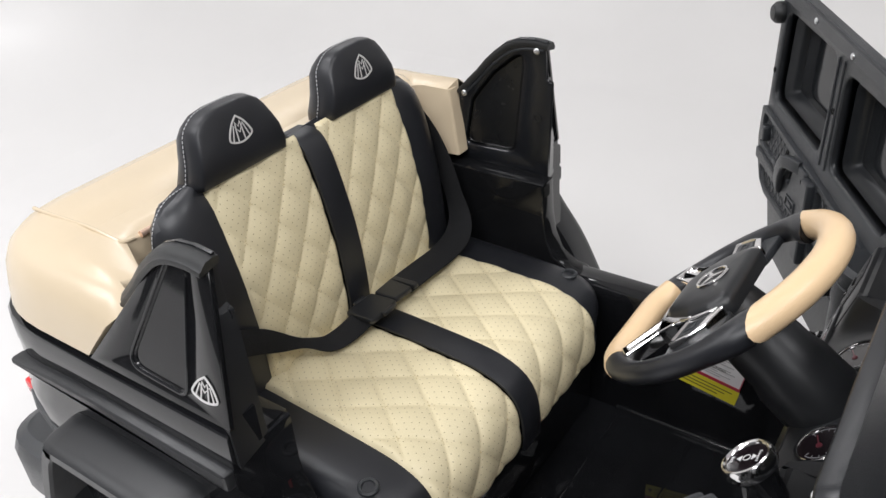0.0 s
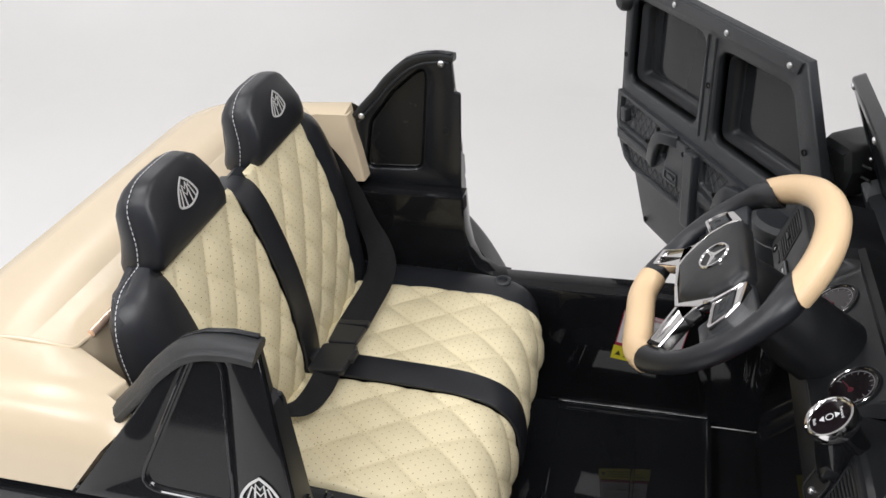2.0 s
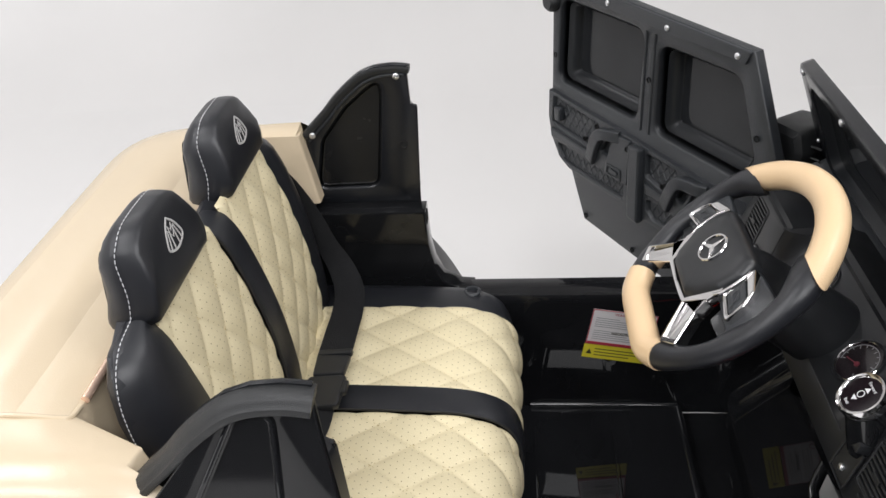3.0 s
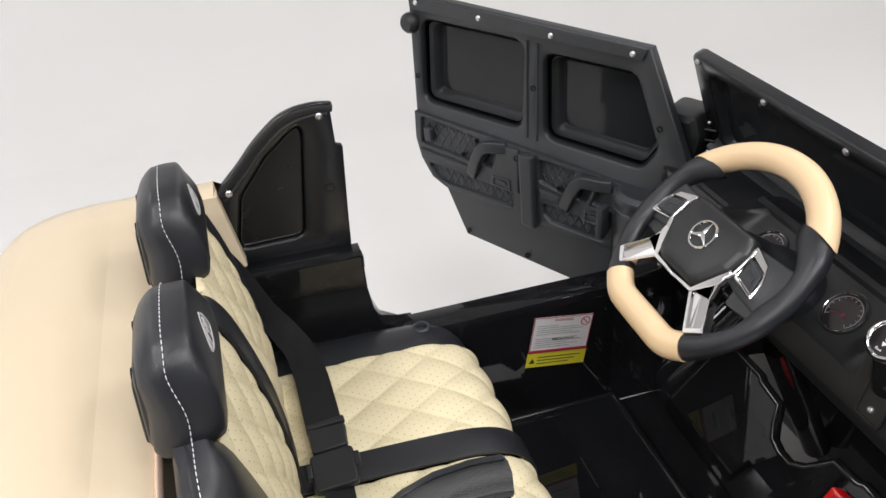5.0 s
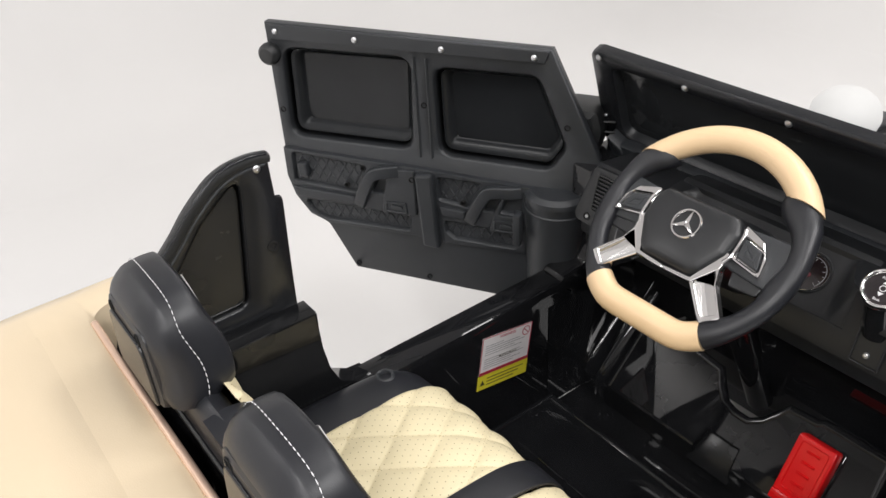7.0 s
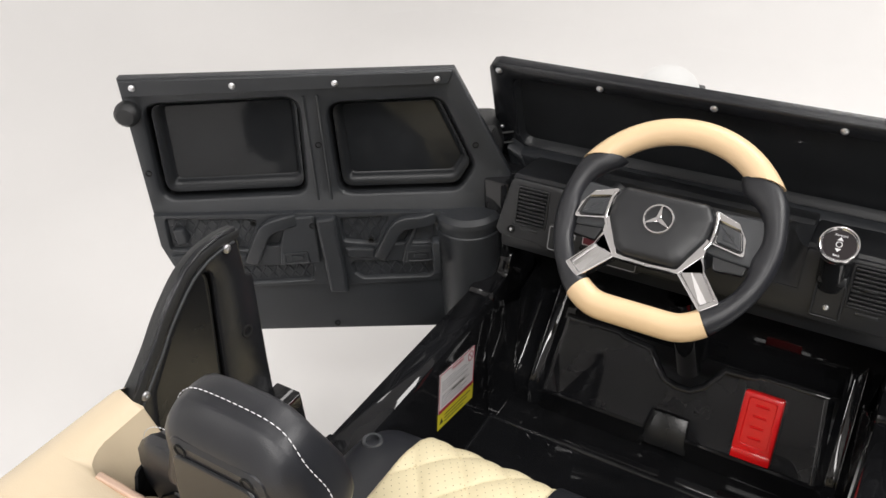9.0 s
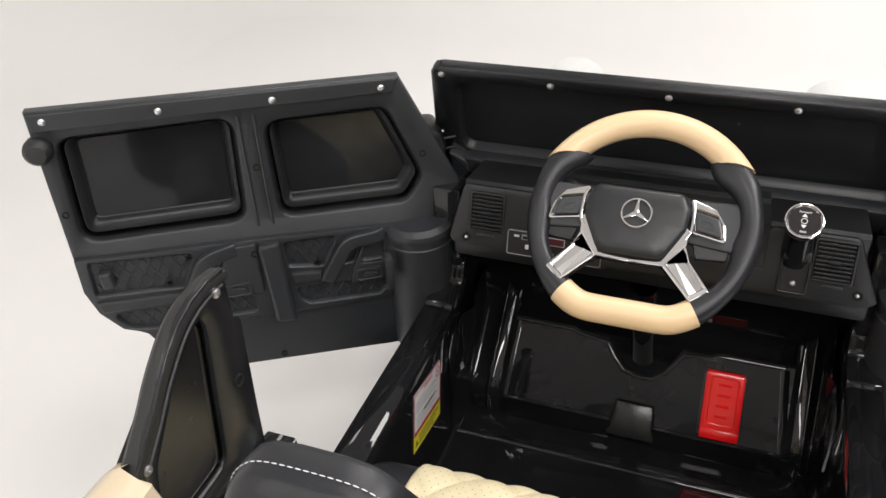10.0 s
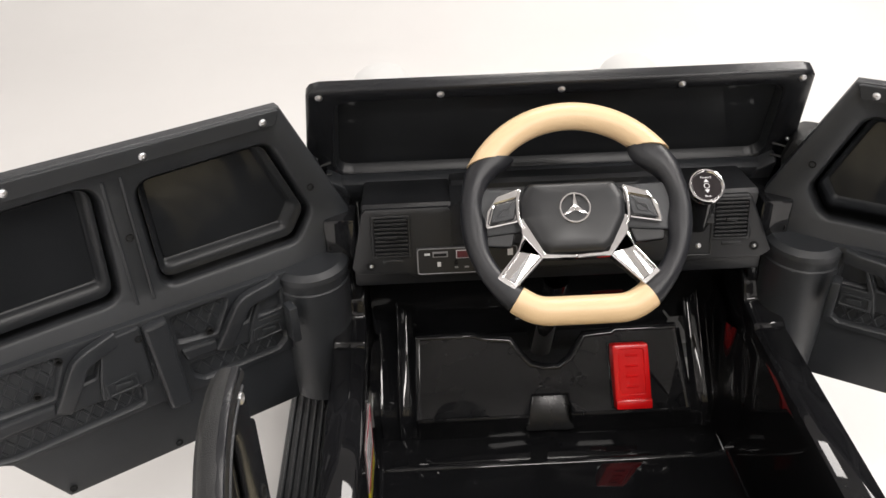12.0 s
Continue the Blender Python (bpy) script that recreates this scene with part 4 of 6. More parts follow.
def build_dash():
    out = [(-0.229, 0.006), (-0.224, 0.004), (-0.170, 0.003), (-0.163, -0.001), (-0.050, -0.001), (-0.044, 0.003), (0.224, 0.004), (0.231, 0.008), (0.236, 0.012), (0.211, 0.074), (0.206, 0.079), (0.124, 0.079), (0.120, 0.075), (0.120, 0.034), (-0.120, 0.034), (-0.120, 0.075), (-0.124, 0.079), (-0.214, 0.079), (-0.219, 0.074), (-0.233, 0.012)]
    h1 = rounded([(-0.2065, 0.025), (-0.1685, 0.025), (-0.1685, 0.069), (-0.2065, 0.069)], 0.002, 2)
    h2 = rounded([(0.170, 0.029), (0.208, 0.029), (0.205, 0.072), (0.168, 0.072)], 0.002, 2)
    dash = part("dashboard", plate(out, [h1, h2], back=0.022, bevel=0.0030, depth=0.008, m=DASH), DARK_SATIN, car, "satin black plastic dashboard")
    vent(dash, -0.206, -0.169, 0.0255, 0.0685)
    vent(dash, 0.1695, 0.2065, 0.0295, 0.0715)
    for x, y in ((-0.187, 0.0185), (0.190, 0.0225)):
        part("vent_slot", box(x - 0.011, x + 0.011, y - 0.0022, y + 0.0022, -0.001, 0.0014, 0.001, DASH), DARK_SATIN, dash)
    for x, y in ((-0.211, 0.014), (0.216, 0.018)):
        cup(dash, DASH @ Matrix.Translation((x, y, 0)), 0.0035)
        screw(dash, DASH @ Matrix.Translation((x, y, -0.001)), 0.0025)
    # skirt under the face, shelf up to the windscreen
    part("dash_skirt", box(-0.232, 0.232, 0.090, 0.13, 0.418, 0.446, 0.004), DARK_SATIN, dash)
    for x0, x1, poly in ((-0.219, -0.1200, [(0.1005, 0.505), (0.1005, 0.514), (0.106, 0.5175), (0.150, 0.512), (0.195, 0.505), (0.195, 0.46), (0.105, 0.46)]),
                         (0.1200, 0.219, [(0.1005, 0.505), (0.1005, 0.514), (0.106, 0.5175), (0.150, 0.512), (0.195, 0.505), (0.195, 0.46), (0.105, 0.46)]),
                         (-0.1195, 0.1195, [(0.140, 0.46), (0.140, 0.518), (0.146, 0.521), (0.165, 0.517), (0.195, 0.505), (0.195, 0.46)])):
        bm = prism(poly, x0, x1, 0.003)
        bm.transform(Matrix(((0, 0, 1, 0), (1, 0, 0, 0), (0, 1, 0, 0), (0, 0, 0, 1))))
        part("dash_shelf", bm, DARK_SATIN, dash, "satin black shelf above the dashboard")
    # gauge panel: leans away from the wheel and runs out flush at both sides
    bm = bmesh.new()
    rows = []
    for i in range(11):
        row = []
        for j in range(49):
            x = -0.121 + 0.242 * j / 48
            f = min(1.0, max(0.0, (0.1205 - abs(x)) / 0.030))
            f = f * f * (3 - 2 * f)
            if i < 10:
                up = (0.045 + 0.013 * f) * i / 9
                row.append(bm.verts.new(DASH @ Vector((x, 0.0335 + up, -0.0015 - 0.77 * f * up))))
            else:
                row.append(bm.verts.new(DASH @ Vector((x, 0.0950, -0.0500))))
        rows.append(row)
    for r0, r1 in zip(rows, rows[1:]):
        for j in range(48):
            bm.faces.new((r0[j], r0[j + 1], r1[j + 1], r1[j]))
    part("gauge_panel", bm, DARK_SATIN, dash, "sloping satin black gauge panel", smooth=60)
    # instrument pods
    for x in (-0.0605, 0.0605):
        g = DASH @ Matrix.Translation((x + 0.0015, 0.0625, -0.0240)) @ pose(0, 0, 0, -37.6, 0, 0) @ Matrix.Diagonal((0.9, 0.9, 1, 1))
        part("gauge_pod", lathe([(0.0262, -0.006), (0.0262, 0.0016), (0.0256, 0.0026), (0.0246, 0.0024), (0.0236, 0.0006), (0.0234, -0.002)], 36, g), DARK_SATIN, dash, "round satin black gauge pod")
        part("gauge_face", lathe([(0.0, 0.001), (0.0236, 0.001), (0.0236, -0.001), (0, -0.001)], 36, g), GAUGE, dash, "dark round gauge face")
        bits = []
        for k in range(13):
            a = math.radians(-40 + 260 * k / 12)
            r0 = 0.0165 if k % 3 else 0.015
            bits.append(sweep([(r0 * math.cos(a), r0 * math.sin(a), 0.0013), (0.0185 * math.cos(a), 0.0185 * math.sin(a), 0.0013)], ribbon(0.0007, 0.0003), up=(0, 0, 1)))
        bits.append(sweep([(0.0195 * math.cos(math.radians(a)), 0.0195 * math.sin(math.radians(a)), 0.0013) for a in range(-40, 225, 12)], ribbon(0.0007, 0.0003), up=(0, 0, 1)))
        bm = merge(*bits)
        bm.transform(g)
        part("gauge_scale", bm, LABEL_GREY, dash)
        part("gauge_ring", lathe([(0.0236, 0.0008), (0.0235, 0.0018), (0.0231, 0.0022), (0.0226, 0.0018), (0.0225, 0.0008)], 36, g), CHROME, dash, "thin chrome gauge ring")
        bm = merge(sweep([(0.002, -0.003, 0.0016), (-0.012, -0.008, 0.0016)], ribbon(0.0012, 0.0004), up=(0, 0, 1)), lathe([(0, 0.0024), (0.0025, 0.002), (0.003, 0.001), (0, 0.001)], 10, Matrix.Translation((0.002, -0.003, 0))))
        bm.transform(g)
        part("gauge_needle", bm, GAUGE_RED, dash)
    # media panel
    med = part("media_panel", plate(rounded([(-0.161, 0.0015), (-0.048, 0.0015), (-0.048, 0.0335), (-0.161, 0.0335)], 0.003, 3), back=0.003, bevel=0.0008, m=DASH @ Matrix.Translation((0, 0, 0.0024))), DARK_SATIN, car, "black media panel with sockets")
    for x0, x1, y0, y1, mat in ((-0.143, -0.126, 0.022, 0.0285, LABEL_GREY), (-0.1415, -0.1275, 0.0232, 0.0265, HOLE), (-0.117, -0.092, 0.020, 0.0295, PRINT_WHITE), (-0.116, -0.093, 0.0208, 0.0287, GAUGE_RED), (-0.152, -0.146, 0.0245, 0.0270, PRINT_WHITE), (-0.138, -0.134, 0.011, 0.0165, PRINT_WHITE), (-0.119, -0.115, 0.0085, 0.0105, LABEL_GREY), (-0.108, -0.103, 0.0085, 0.0105, LABEL_GREY), (-0.085, -0.080, 0.022, 0.028, PRINT_WHITE), (-0.060, -0.054, 0.021, 0.029, PRINT_WHITE)):
        part("socket" if mat is HOLE else "print", box(x0, x1, y0, y1, 0.0022, 0.0030 if mat is not HOLE and mat is not GAUGE_RED else 0.0034, 0.0002, DASH, 1), mat, med)
    part("panel_border", sweep([DASH @ Vector((x, y, 0.0026)) for x, y in rounded([(-0.1595, 0.003), (-0.0495, 0.003), (-0.0495, 0.032), (-0.1595, 0.032)], 0.003, 3)], circle(0.0007, 6), closed=True, up=(0, -0.9, 0.3)), LABEL_GREY, med)
    cup(med, DASH @ Matrix.Translation((-0.117, 0.0155, 0.0025)), 0.0016, "jack")
    # key plate and selector knob
    part("key_plate", plate(rounded([(0.139, 0.012), (0.165, 0.012), (0.165, 0.048), (0.139, 0.048)], 0.002, 2), back=0.003, bevel=0.001, m=DASH @ Matrix.Translation((0, 0, 0.003))), DARK_SATIN, dash)
    part("plate_border", sweep([DASH @ Vector((x, y, 0.0034)) for x, y in rounded([(0.1382, 0.0112), (0.1658, 0.0112), (0.1658, 0.0488), (0.1382, 0.0488)], 0.002, 2)], circle(0.0010, 8), closed=True, up=(0, -0.9, 0.3)), DARK_SATIN, dash)
    screw(dash, DASH @ Matrix.Translation((0.152, 0.022, 0.0034)), 0.0032)
    knob_axis = Vector((0, -0.62, 0.78)).normalized()
    k = frame3(Vector((0.150, 0.079, 0.5385)), (1, 0, 0), Vector((0, knob_axis.z, -knob_axis.y)))
    knob = part("selector_knob", lathe([(0.010, -0.056), (0.011, -0.040), (0.0125, -0.022), (0.016, -0.012), (0.0178, -0.006), (0.0178, -0.004)], 30, k), GLOSS, car, "gloss black drive selector knob")
    part("knob_ring", lathe([(0.0176, -0.0105), (0.0190, -0.0085), (0.0197, -0.0055), (0.0199, -0.0025), (0.0195, 0.0000), (0.0186, 0.0016), (0.0174, 0.0020), (0.0163, 0.0014), (0.0154, 0.0002), (0.0150, -0.0010)], 40, k), CHROME, knob, "chrome knob ring")
    part("knob_face", lathe([(0, 0.0), (0.0155, 0.0), (0.0155, -0.002), (0, -0.002)], 30, k), GAUGE, knob, "dark knob face")
    bits = []
    for sgn in (1, -1):
        bits.append(prism([(-0.0028, sgn * 0.0042), (0.0028, sgn * 0.0042), (0.0, sgn * 0.0080)][::sgn], 0.0, 0.0005, 0.0001))
    bits.append(sweep([(0.0028 * math.cos(a), 0.0028 * math.sin(a), 0.0003) for a in [i * 0.45 for i in range(14)]], ribbon(0.0007, 0.0003), closed=True, up=(0, 0, 1)))
    bm = merge(*bits)
    bm.transform(k)
    part("knob_print", bm, PRINT_WHITE, knob)
    for word, y in (("Forward", 0.0095), ("Back", -0.0115)):
        words(word, 0.0034, k @ Matrix.Translation((0, y, 0.0004)), PRINT_WHITE, knob)
    part("knob_stem", sweep([k @ Vector((0, 0, -0.008)), Vector((0.150, 0.0865, 0.520)), Vector((0.150, 0.0905, 0.500)), Vector((0.150, 0.095, 0.482))], circle(0.0150, 24), up=(0, 1, 0)), GLOSS, knob, "gloss black knob stem")
    part("stem_collar", box(0.1385, 0.1655, 0.0495, 0.0600, -0.002, 0.0115, 0.002, DASH), DARK_SATIN, dash)


def words(text, size, m, mat, parent):
    cu = bpy.data.curves.new("lettering", "FONT")
    cu.body, cu.size, cu.align_x, cu.align_y, cu.extrude = text, size, "CENTER", "CENTER", 0.0001
    tmp = new("lettering_curve", cu)
    bpy.context.view_layer.update()
    me = bpy.data.meshes.new_from_object(tmp.evaluated_get(bpy.context.evaluated_depsgraph_get()))
    bpy.data.objects.remove(tmp)
    bpy.data.curves.remove(cu)
    me.transform(m)
    me.materials.clear()
    me.materials.append(mat)
    ob = new("lettering", me)
    ob.parent = parent
    return ob


WHEEL = frame3((-0.001, 0.0066, 0.5565), (1, 0, 0), (0, 0.747, 0.665))


HUB = WHEEL @ Matrix.Translation((-0.0050, -0.0035, 0.0020))


def rim_point(a):
    """A point on the rim's centre line at the angle a in degrees: a circle with a flattened foot."""
    r = 0.1030
    x, y = r * math.cos(radians(a)), r * math.sin(radians(a))
    flat = -0.0935
    if y < flat:
        y = flat
    return Vector((x - 0.001, y, 0))


def rim_path(a0, a1, step=4):
    n = max(2, int(abs(a1 - a0) / step))
    pts = [rim_point(a0 + (a1 - a0) * k / n) for k in range(n + 1)]
    out = pts[:]
    for _ in range(2):
        out = [out[0]] + [(out[i - 1] + 2 * out[i] + out[i + 1]) / 4 for i in range(1, len(out) - 1)] + [out[-1]]
    return [p + Vector((0, 0, -0.002)) for p in out]


def build_wheel():
    sec = circle(0.0125, 16, 0.0132)

    def arc(name, a0, a1, mat, grow, label):
        path = rim_path(a0, a1)

        def section(i):
            # black parts swell inwards at the thumb rests and by the spokes
            a = a0 + (a1 - a0) * i / (len(path) - 1)
            a = a if a > 90 else 180 - a
            b = 0.0 if mat is GRIP else 0.75 * math.exp(-((a - 147) / 8) ** 2) + 0.45 * math.exp(-((a - 187) / 9) ** 2)
            g = grow if mat is GRIP else grow * (0.78 + 0.20 * math.exp(-((a - 149) / 13) ** 2) + 0.20 * math.exp(-((a - 232) / 12) ** 2))
            return [(x * g * (1 + (b if x < 0 else 0)), y * g) for x, y in sec]

        bm = sweep(path, section, up=(0, 0, 1))
        for v in bm.verts:
            # the joints of the upper grip are cut on the slant
            b = math.degrees(math.atan2(v.co.y, v.co.x)) % 360
            b = b if b < 270 else b - 360
            off = max(-1.3, min(1.3, (math.hypot(v.co.x, v.co.y) - 0.103) / 0.0132))
            turn = 7.5 * off * (math.exp(-((b - 145) / 13) ** 2) - math.exp(-((b - 40) / 13) ** 2))
            v.co = Matrix.Rotation(radians(turn), 3, "Z") @ v.co
        bm.transform(WHEEL)
        return part(name, bm, mat, wheel, label)

    hub = rounded([(-0.043, 0.034), (-0.051, 0.020), (-0.051, -0.002), (-0.036, -0.030), (-0.027, -0.037), (0.027, -0.037), (0.036, -0.030), (0.050, -0.004), (0.051, 0.018), (0.043, 0.034)], 0.008, 3)
    wheel_bm = dome(hub, (0, 0.002), [(0.98, -0.006), (1.0, 0.003), (0.985, 0.006), (0.955, 0.0085), (0.90, 0.0108), (0.8, 0.0122), (0.6, 0.0132), (0.3, 0.0137), (0, 0.0138)], HUB)
    wheel = part("steering_wheel", wheel_bm, DARK_SATIN, car, "black and beige steering wheel with chrome spokes")
    arc("grip_top", 40, 145, GRIP, 1.06, "beige upper rim grip")
    arc("grip_foot", 232, 308, GRIP, 1.06, "beige lower rim grip")
    arc("rim_side", 145, 232, LEATHER, 1.0, "black leather-look rim")
    arc("rim_side", -52, 40, LEATHER, 1.0, "black leather-look rim")
    # badge: ring and three arms
    b = HUB @ Matrix.Translation((0.0003, 0.0055, 0.0142))
    bits = [sweep([(0.0142 * math.cos(a), 0.0142 * math.sin(a), 0) for a in [i * 2 * math.pi / 32 for i in range(32)]], circle(0.0014, 6), closed=True, up=(0, 0, 1))]
    for a in (90, 210, 330):
        c, sn = math.cos(radians(a)), math.sin(radians(a))
        bits.append(prism([(-sn * 0.0026, c * 0.0026), (sn * 0.0026, -c * 0.0026), (c * 0.0136 + sn * 0.0005, sn * 0.0136 - c * 0.0005), (c * 0.0136 - sn * 0.0005, sn * 0.0136 + c * 0.0005)], -0.0006, 0.0012, 0.0002))
    bm = merge(*bits)
    bm.transform(b)
    part("badge", bm, CHROME, wheel, "round chrome badge with three arms")
    for s in (-1, 1):
        F = HUB if s < 0 else HUB @ MIRROR
        # black web behind the spokes
        web = rounded([(-0.040, 0.030), (-0.094, 0.034), (-0.100, 0.0), (-0.096, -0.016), (-0.050, -0.012)], 0.006, 3)
        part("web", prism(web, -0.010, -0.002, 0.002, F), SATIN, wheel)
        frm = rounded([(-0.048, 0.031), (-0.073, 0.0225), (-0.083, 0.008), (-0.086, -0.010), (-0.053, -0.004), (-0.0505, 0.012)], 0.003, 3)
        hole = rounded([(-0.0525, 0.0205), (-0.0765, 0.0145), (-0.0828, -0.0062), (-0.0560, -0.0015)], 0.003, 3)
        part("spoke_frame", plate(frm, [hole], back=0.010, bevel=0.0015, depth=0.006, m=F @ Matrix.Translation((0, 0, 0.006))), CHROME, wheel, "chrome frame round the buttons", smooth=12)
        part("button_pad", prism(shrink(hole, 0.001), -0.001, 0.0055, 0.0015, F), SATIN, wheel, "black button pad")
        part("button_mark", plate(rounded([(-0.060, 0.0115), (-0.072, 0.009), (-0.074, 0.001), (-0.062, 0.003)], 0.001, 2), [rounded([(-0.0615, 0.010), (-0.0705, 0.008), (-0.072, 0.0025), (-0.063, 0.0045)], 0.001, 2)], back=0.001, bevel=0.0002, depth=0.0008, m=F @ Matrix.Translation((0, 0, 0.0062))), SATIN, wheel)
        part("lower_insert", prism(rounded([(-0.054, -0.0060), (-0.090, -0.0125), (-0.088, -0.024), (-0.060, -0.026)], 0.003, 3), -0.012, -0.005, 0.0015, F), DARK_SATIN, wheel, "black insert under the buttons")
        part("hub_trim", sweep(curve_points([F @ Vector(p) for p in ((-0.0505, 0.0260, 0.0050), (-0.0522, 0.0210, 0.0055), (-0.0530, 0.0150, 0.0058), (-0.0530, -0.0020, 0.0060), (-0.0490, -0.0110, 0.0060))], 4), circle(0.0021, 12), up=(0, -0.66, 0.75)), CHROME, wheel, "chrome edge beside the hub", smooth=60)
        # slanted lower spoke with a long facet
        sp = [(-0.050, -0.016), (-0.030, -0.039), (-0.062, -0.071), (-0.078, -0.058), (-0.056, -0.032)]
        facet = [(-0.0470, -0.0225), (-0.0335, -0.0375), (-0.0605, -0.0650), (-0.0725, -0.0555)]
        spoke = part("spoke", plate(rounded(sp, 0.002, 2), [facet], back=0.012, bevel=0.0012, depth=0.0030, taper=0.0006, m=F @ Matrix.Translation((0, 0, 0.007)), edge=0.0006), CHROME, wheel, "faceted chrome spoke", smooth=12)
        # its two long facets meet in a ridge
        bm = bmesh.new()
        a, b, c, d = [F @ Vector((x, y, 0.0042)) for x, y in shrink(facet, 0.0007)]
        ridge = [F @ Vector(((p[0] + q[0]) / 2, (p[1] + q[1]) / 2, z)) for p, q, z in ((facet[0], facet[1], 0.0048), (facet[2], facet[3], 0.0068))]
        a, b, c, d, m0, m1 = [bm.verts.new(v) for v in (a, b, c, d, *ridge)]
        for f in ((a, m0, m1, d), (m0, b, c, m1), (a, b, m0), (c, d, m1)):
            bm.faces.new(f)
        part("facet", bm, CHROME, spoke, smooth=0)
        part("spoke_arm", prism(rounded([(-0.052, -0.002), (-0.048, 0.0), (-0.030, -0.0365), (0.0, -0.0385), (0.0, -0.042), (-0.033, -0.041), (-0.051, -0.018)], 0.001, 2), -0.003, 0.0075, 0.001, F), CHROME, wheel)
    # column down to the dashboard
    part("column", lathe([(0.028, -0.010), (0.031, -0.03), (0.033, -0.075), (0.036, -0.085), (0.037, -0.14)], 36, frame3((0, 0.006, 0.555), (1, 0, 0), (0, 0.60, 0.80))), DARK_SATIN, wheel, "satin black steering column shroud")
    part("column_tube", lathe([(0.016, -0.10), (0.016, -0.30)], 20, frame3((0, 0.06, 0.50), (1, 0, 0), (0, 0.9, 0.43))), GLOSS, wheel)
    part("lettering_relief", prism(rounded([(-0.016, -0.0215), (0.020, -0.0215), (0.020, -0.0175), (-0.016, -0.0175)], 0.0005, 1), 0.0122, 0.0130, 0.0001, HUB), SATIN, wheel)


def build_pedal():
    m = frame3((0.1065, 0.0965, 0.1985), (1, 0, 0), (0, 0.56, 0.828))
    out = rounded([(-0.0205, -0.002), (0.0275, -0.002), (0.0250, 0.083), (-0.0225, 0.083)], 0.004, 3)
    tread = rounded([(-0.0135, 0.017), (0.0195, 0.017), (0.0180, 0.0760), (-0.0150, 0.0760)], 0.004, 3)
    part("pedal_well", prism(rounded([(-0.0235, -0.001), (0.0295, -0.001), (0.0275, 0.0855), (-0.0250, 0.0855)], 0.003, 3), 0.0002, 0.0022, 0.0008, SLOPE @ Matrix.Translation((0.1065, 0.006, 0))), GLOSS, car, "gloss black pedal surround")
    pedal = part("accelerator_pedal", plate(out, [tread], back=0.018, bevel=0.003, depth=0.0012, taper=0.0006, m=m @ Matrix.Translation((0, 0, 0.0085)), edge=0.0006), RED, car, "ribbed red plastic accelerator pedal")
    for k in range(4):
        y = 0.027 + 0.0135 * k
        part("pedal_rib", sweep([m @ Vector((-0.0055, y, 0.0076)), m @ Vector((0.0100, y, 0.0076))], circle(0.0015, 8), up=(0, 0, 1)), RED, pedal)
    part("pedal_toe", box(-0.0200, 0.0270, -0.002, 0.011, 0.006, 0.0115, 0.002, m), RED, pedal)


def build_label():
    # tilted sticker on the cabin's left wall
    m = frame3((-0.2215, -0.0895, 0.3005), (0, 0.985, -0.165), (0, 0.165, 0.985))
    if (m.to_3x3() @ Vector((0, 0, 1))).x < 0:
        m = m @ Matrix.Diagonal((1, 1, -1, 1))
    st = part("warning_label", box(0.0, 0.083, -0.0185, 0.038, 0.0, 0.0006, 0.0002, m, 1), PAPER, car, "white and yellow safety sticker")
    for x0, x1, y0, y1 in ((0, 0.083, 0.0369, 0.038), (0, 0.083, -0.0185, -0.0174), (0, 0.0011, -0.0174, 0.0369), (0.0819, 0.083, -0.0174, 0.0369)):
        part("sticker_border", box(x0, x1, y0, y1, 0.0006, 0.0010, 0.0001, m, 1), LABEL_RED, st)
    yl = part("yellow_strip", box(-0.001, 0.084, -0.042, -0.0195, 0.0, 0.0008, 0.0002, m, 1), LABEL_YELLOW, st, "yellow sticker strip")
    for k in range(11):
        w = (0.030, 0.058, 0.066, 0.050, 0.062, 0.0, 0.060, 0.066, 0.045, 0.062, 0.050)[k]
        if w:
            part("print_line", box(0.006, 0.006 + w, 0.0243 - 0.0034 * k, 0.0251 - 0.0034 * k, 0.0006, 0.0009, 0.0001, m, 1), LABEL_GREY, st)
    words("WARNING", 0.0056, m @ Matrix.Translation((0.042, 0.0325, 0.0008)), LABEL_RED, st)
    words("PRECAUTIONS", 0.0046, m @ Matrix.Translation((0.045, 0.0020, 0.0011)), PRINT_DARK, st)
    part("sticker_band", box(0, 0.083, -0.0185, -0.0138, 0.0010, 0.0013, 0.0001, m, 1), LABEL_RED, st)
    bm = merge(sweep([(0.0735 + 0.0060 * math.cos(a), 0.0275 + 0.0065 * math.sin(a), 0.0009) for a in [i * math.pi / 10 for i in range(20)]], ribbon(0.0012, 0.0003), closed=True, up=(0, 0, 1)), sweep([(0.069, 0.032, 0.0009), (0.078, 0.023, 0.0009)], ribbon(0.0012, 0.0003), up=(0, 0, 1)))
    bm.transform(m)
    part("forbidden_sign", bm, LABEL_RED, st)
    for k in range(3):
        part("print_line", box(0.014, 0.076 - 0.008 * k, -0.0265 - 0.005 * k, -0.0252 - 0.005 * k, 0.0008, 0.0011, 0.0001, m, 1), PRINT_DARK, st)
    bm = prism([(0.003, -0.035), (0.011, -0.035), (0.007, -0.027)], 0.0008, 0.0011, 0.0001, m)
    part("hazard_triangle", bm, PRINT_DARK, st)


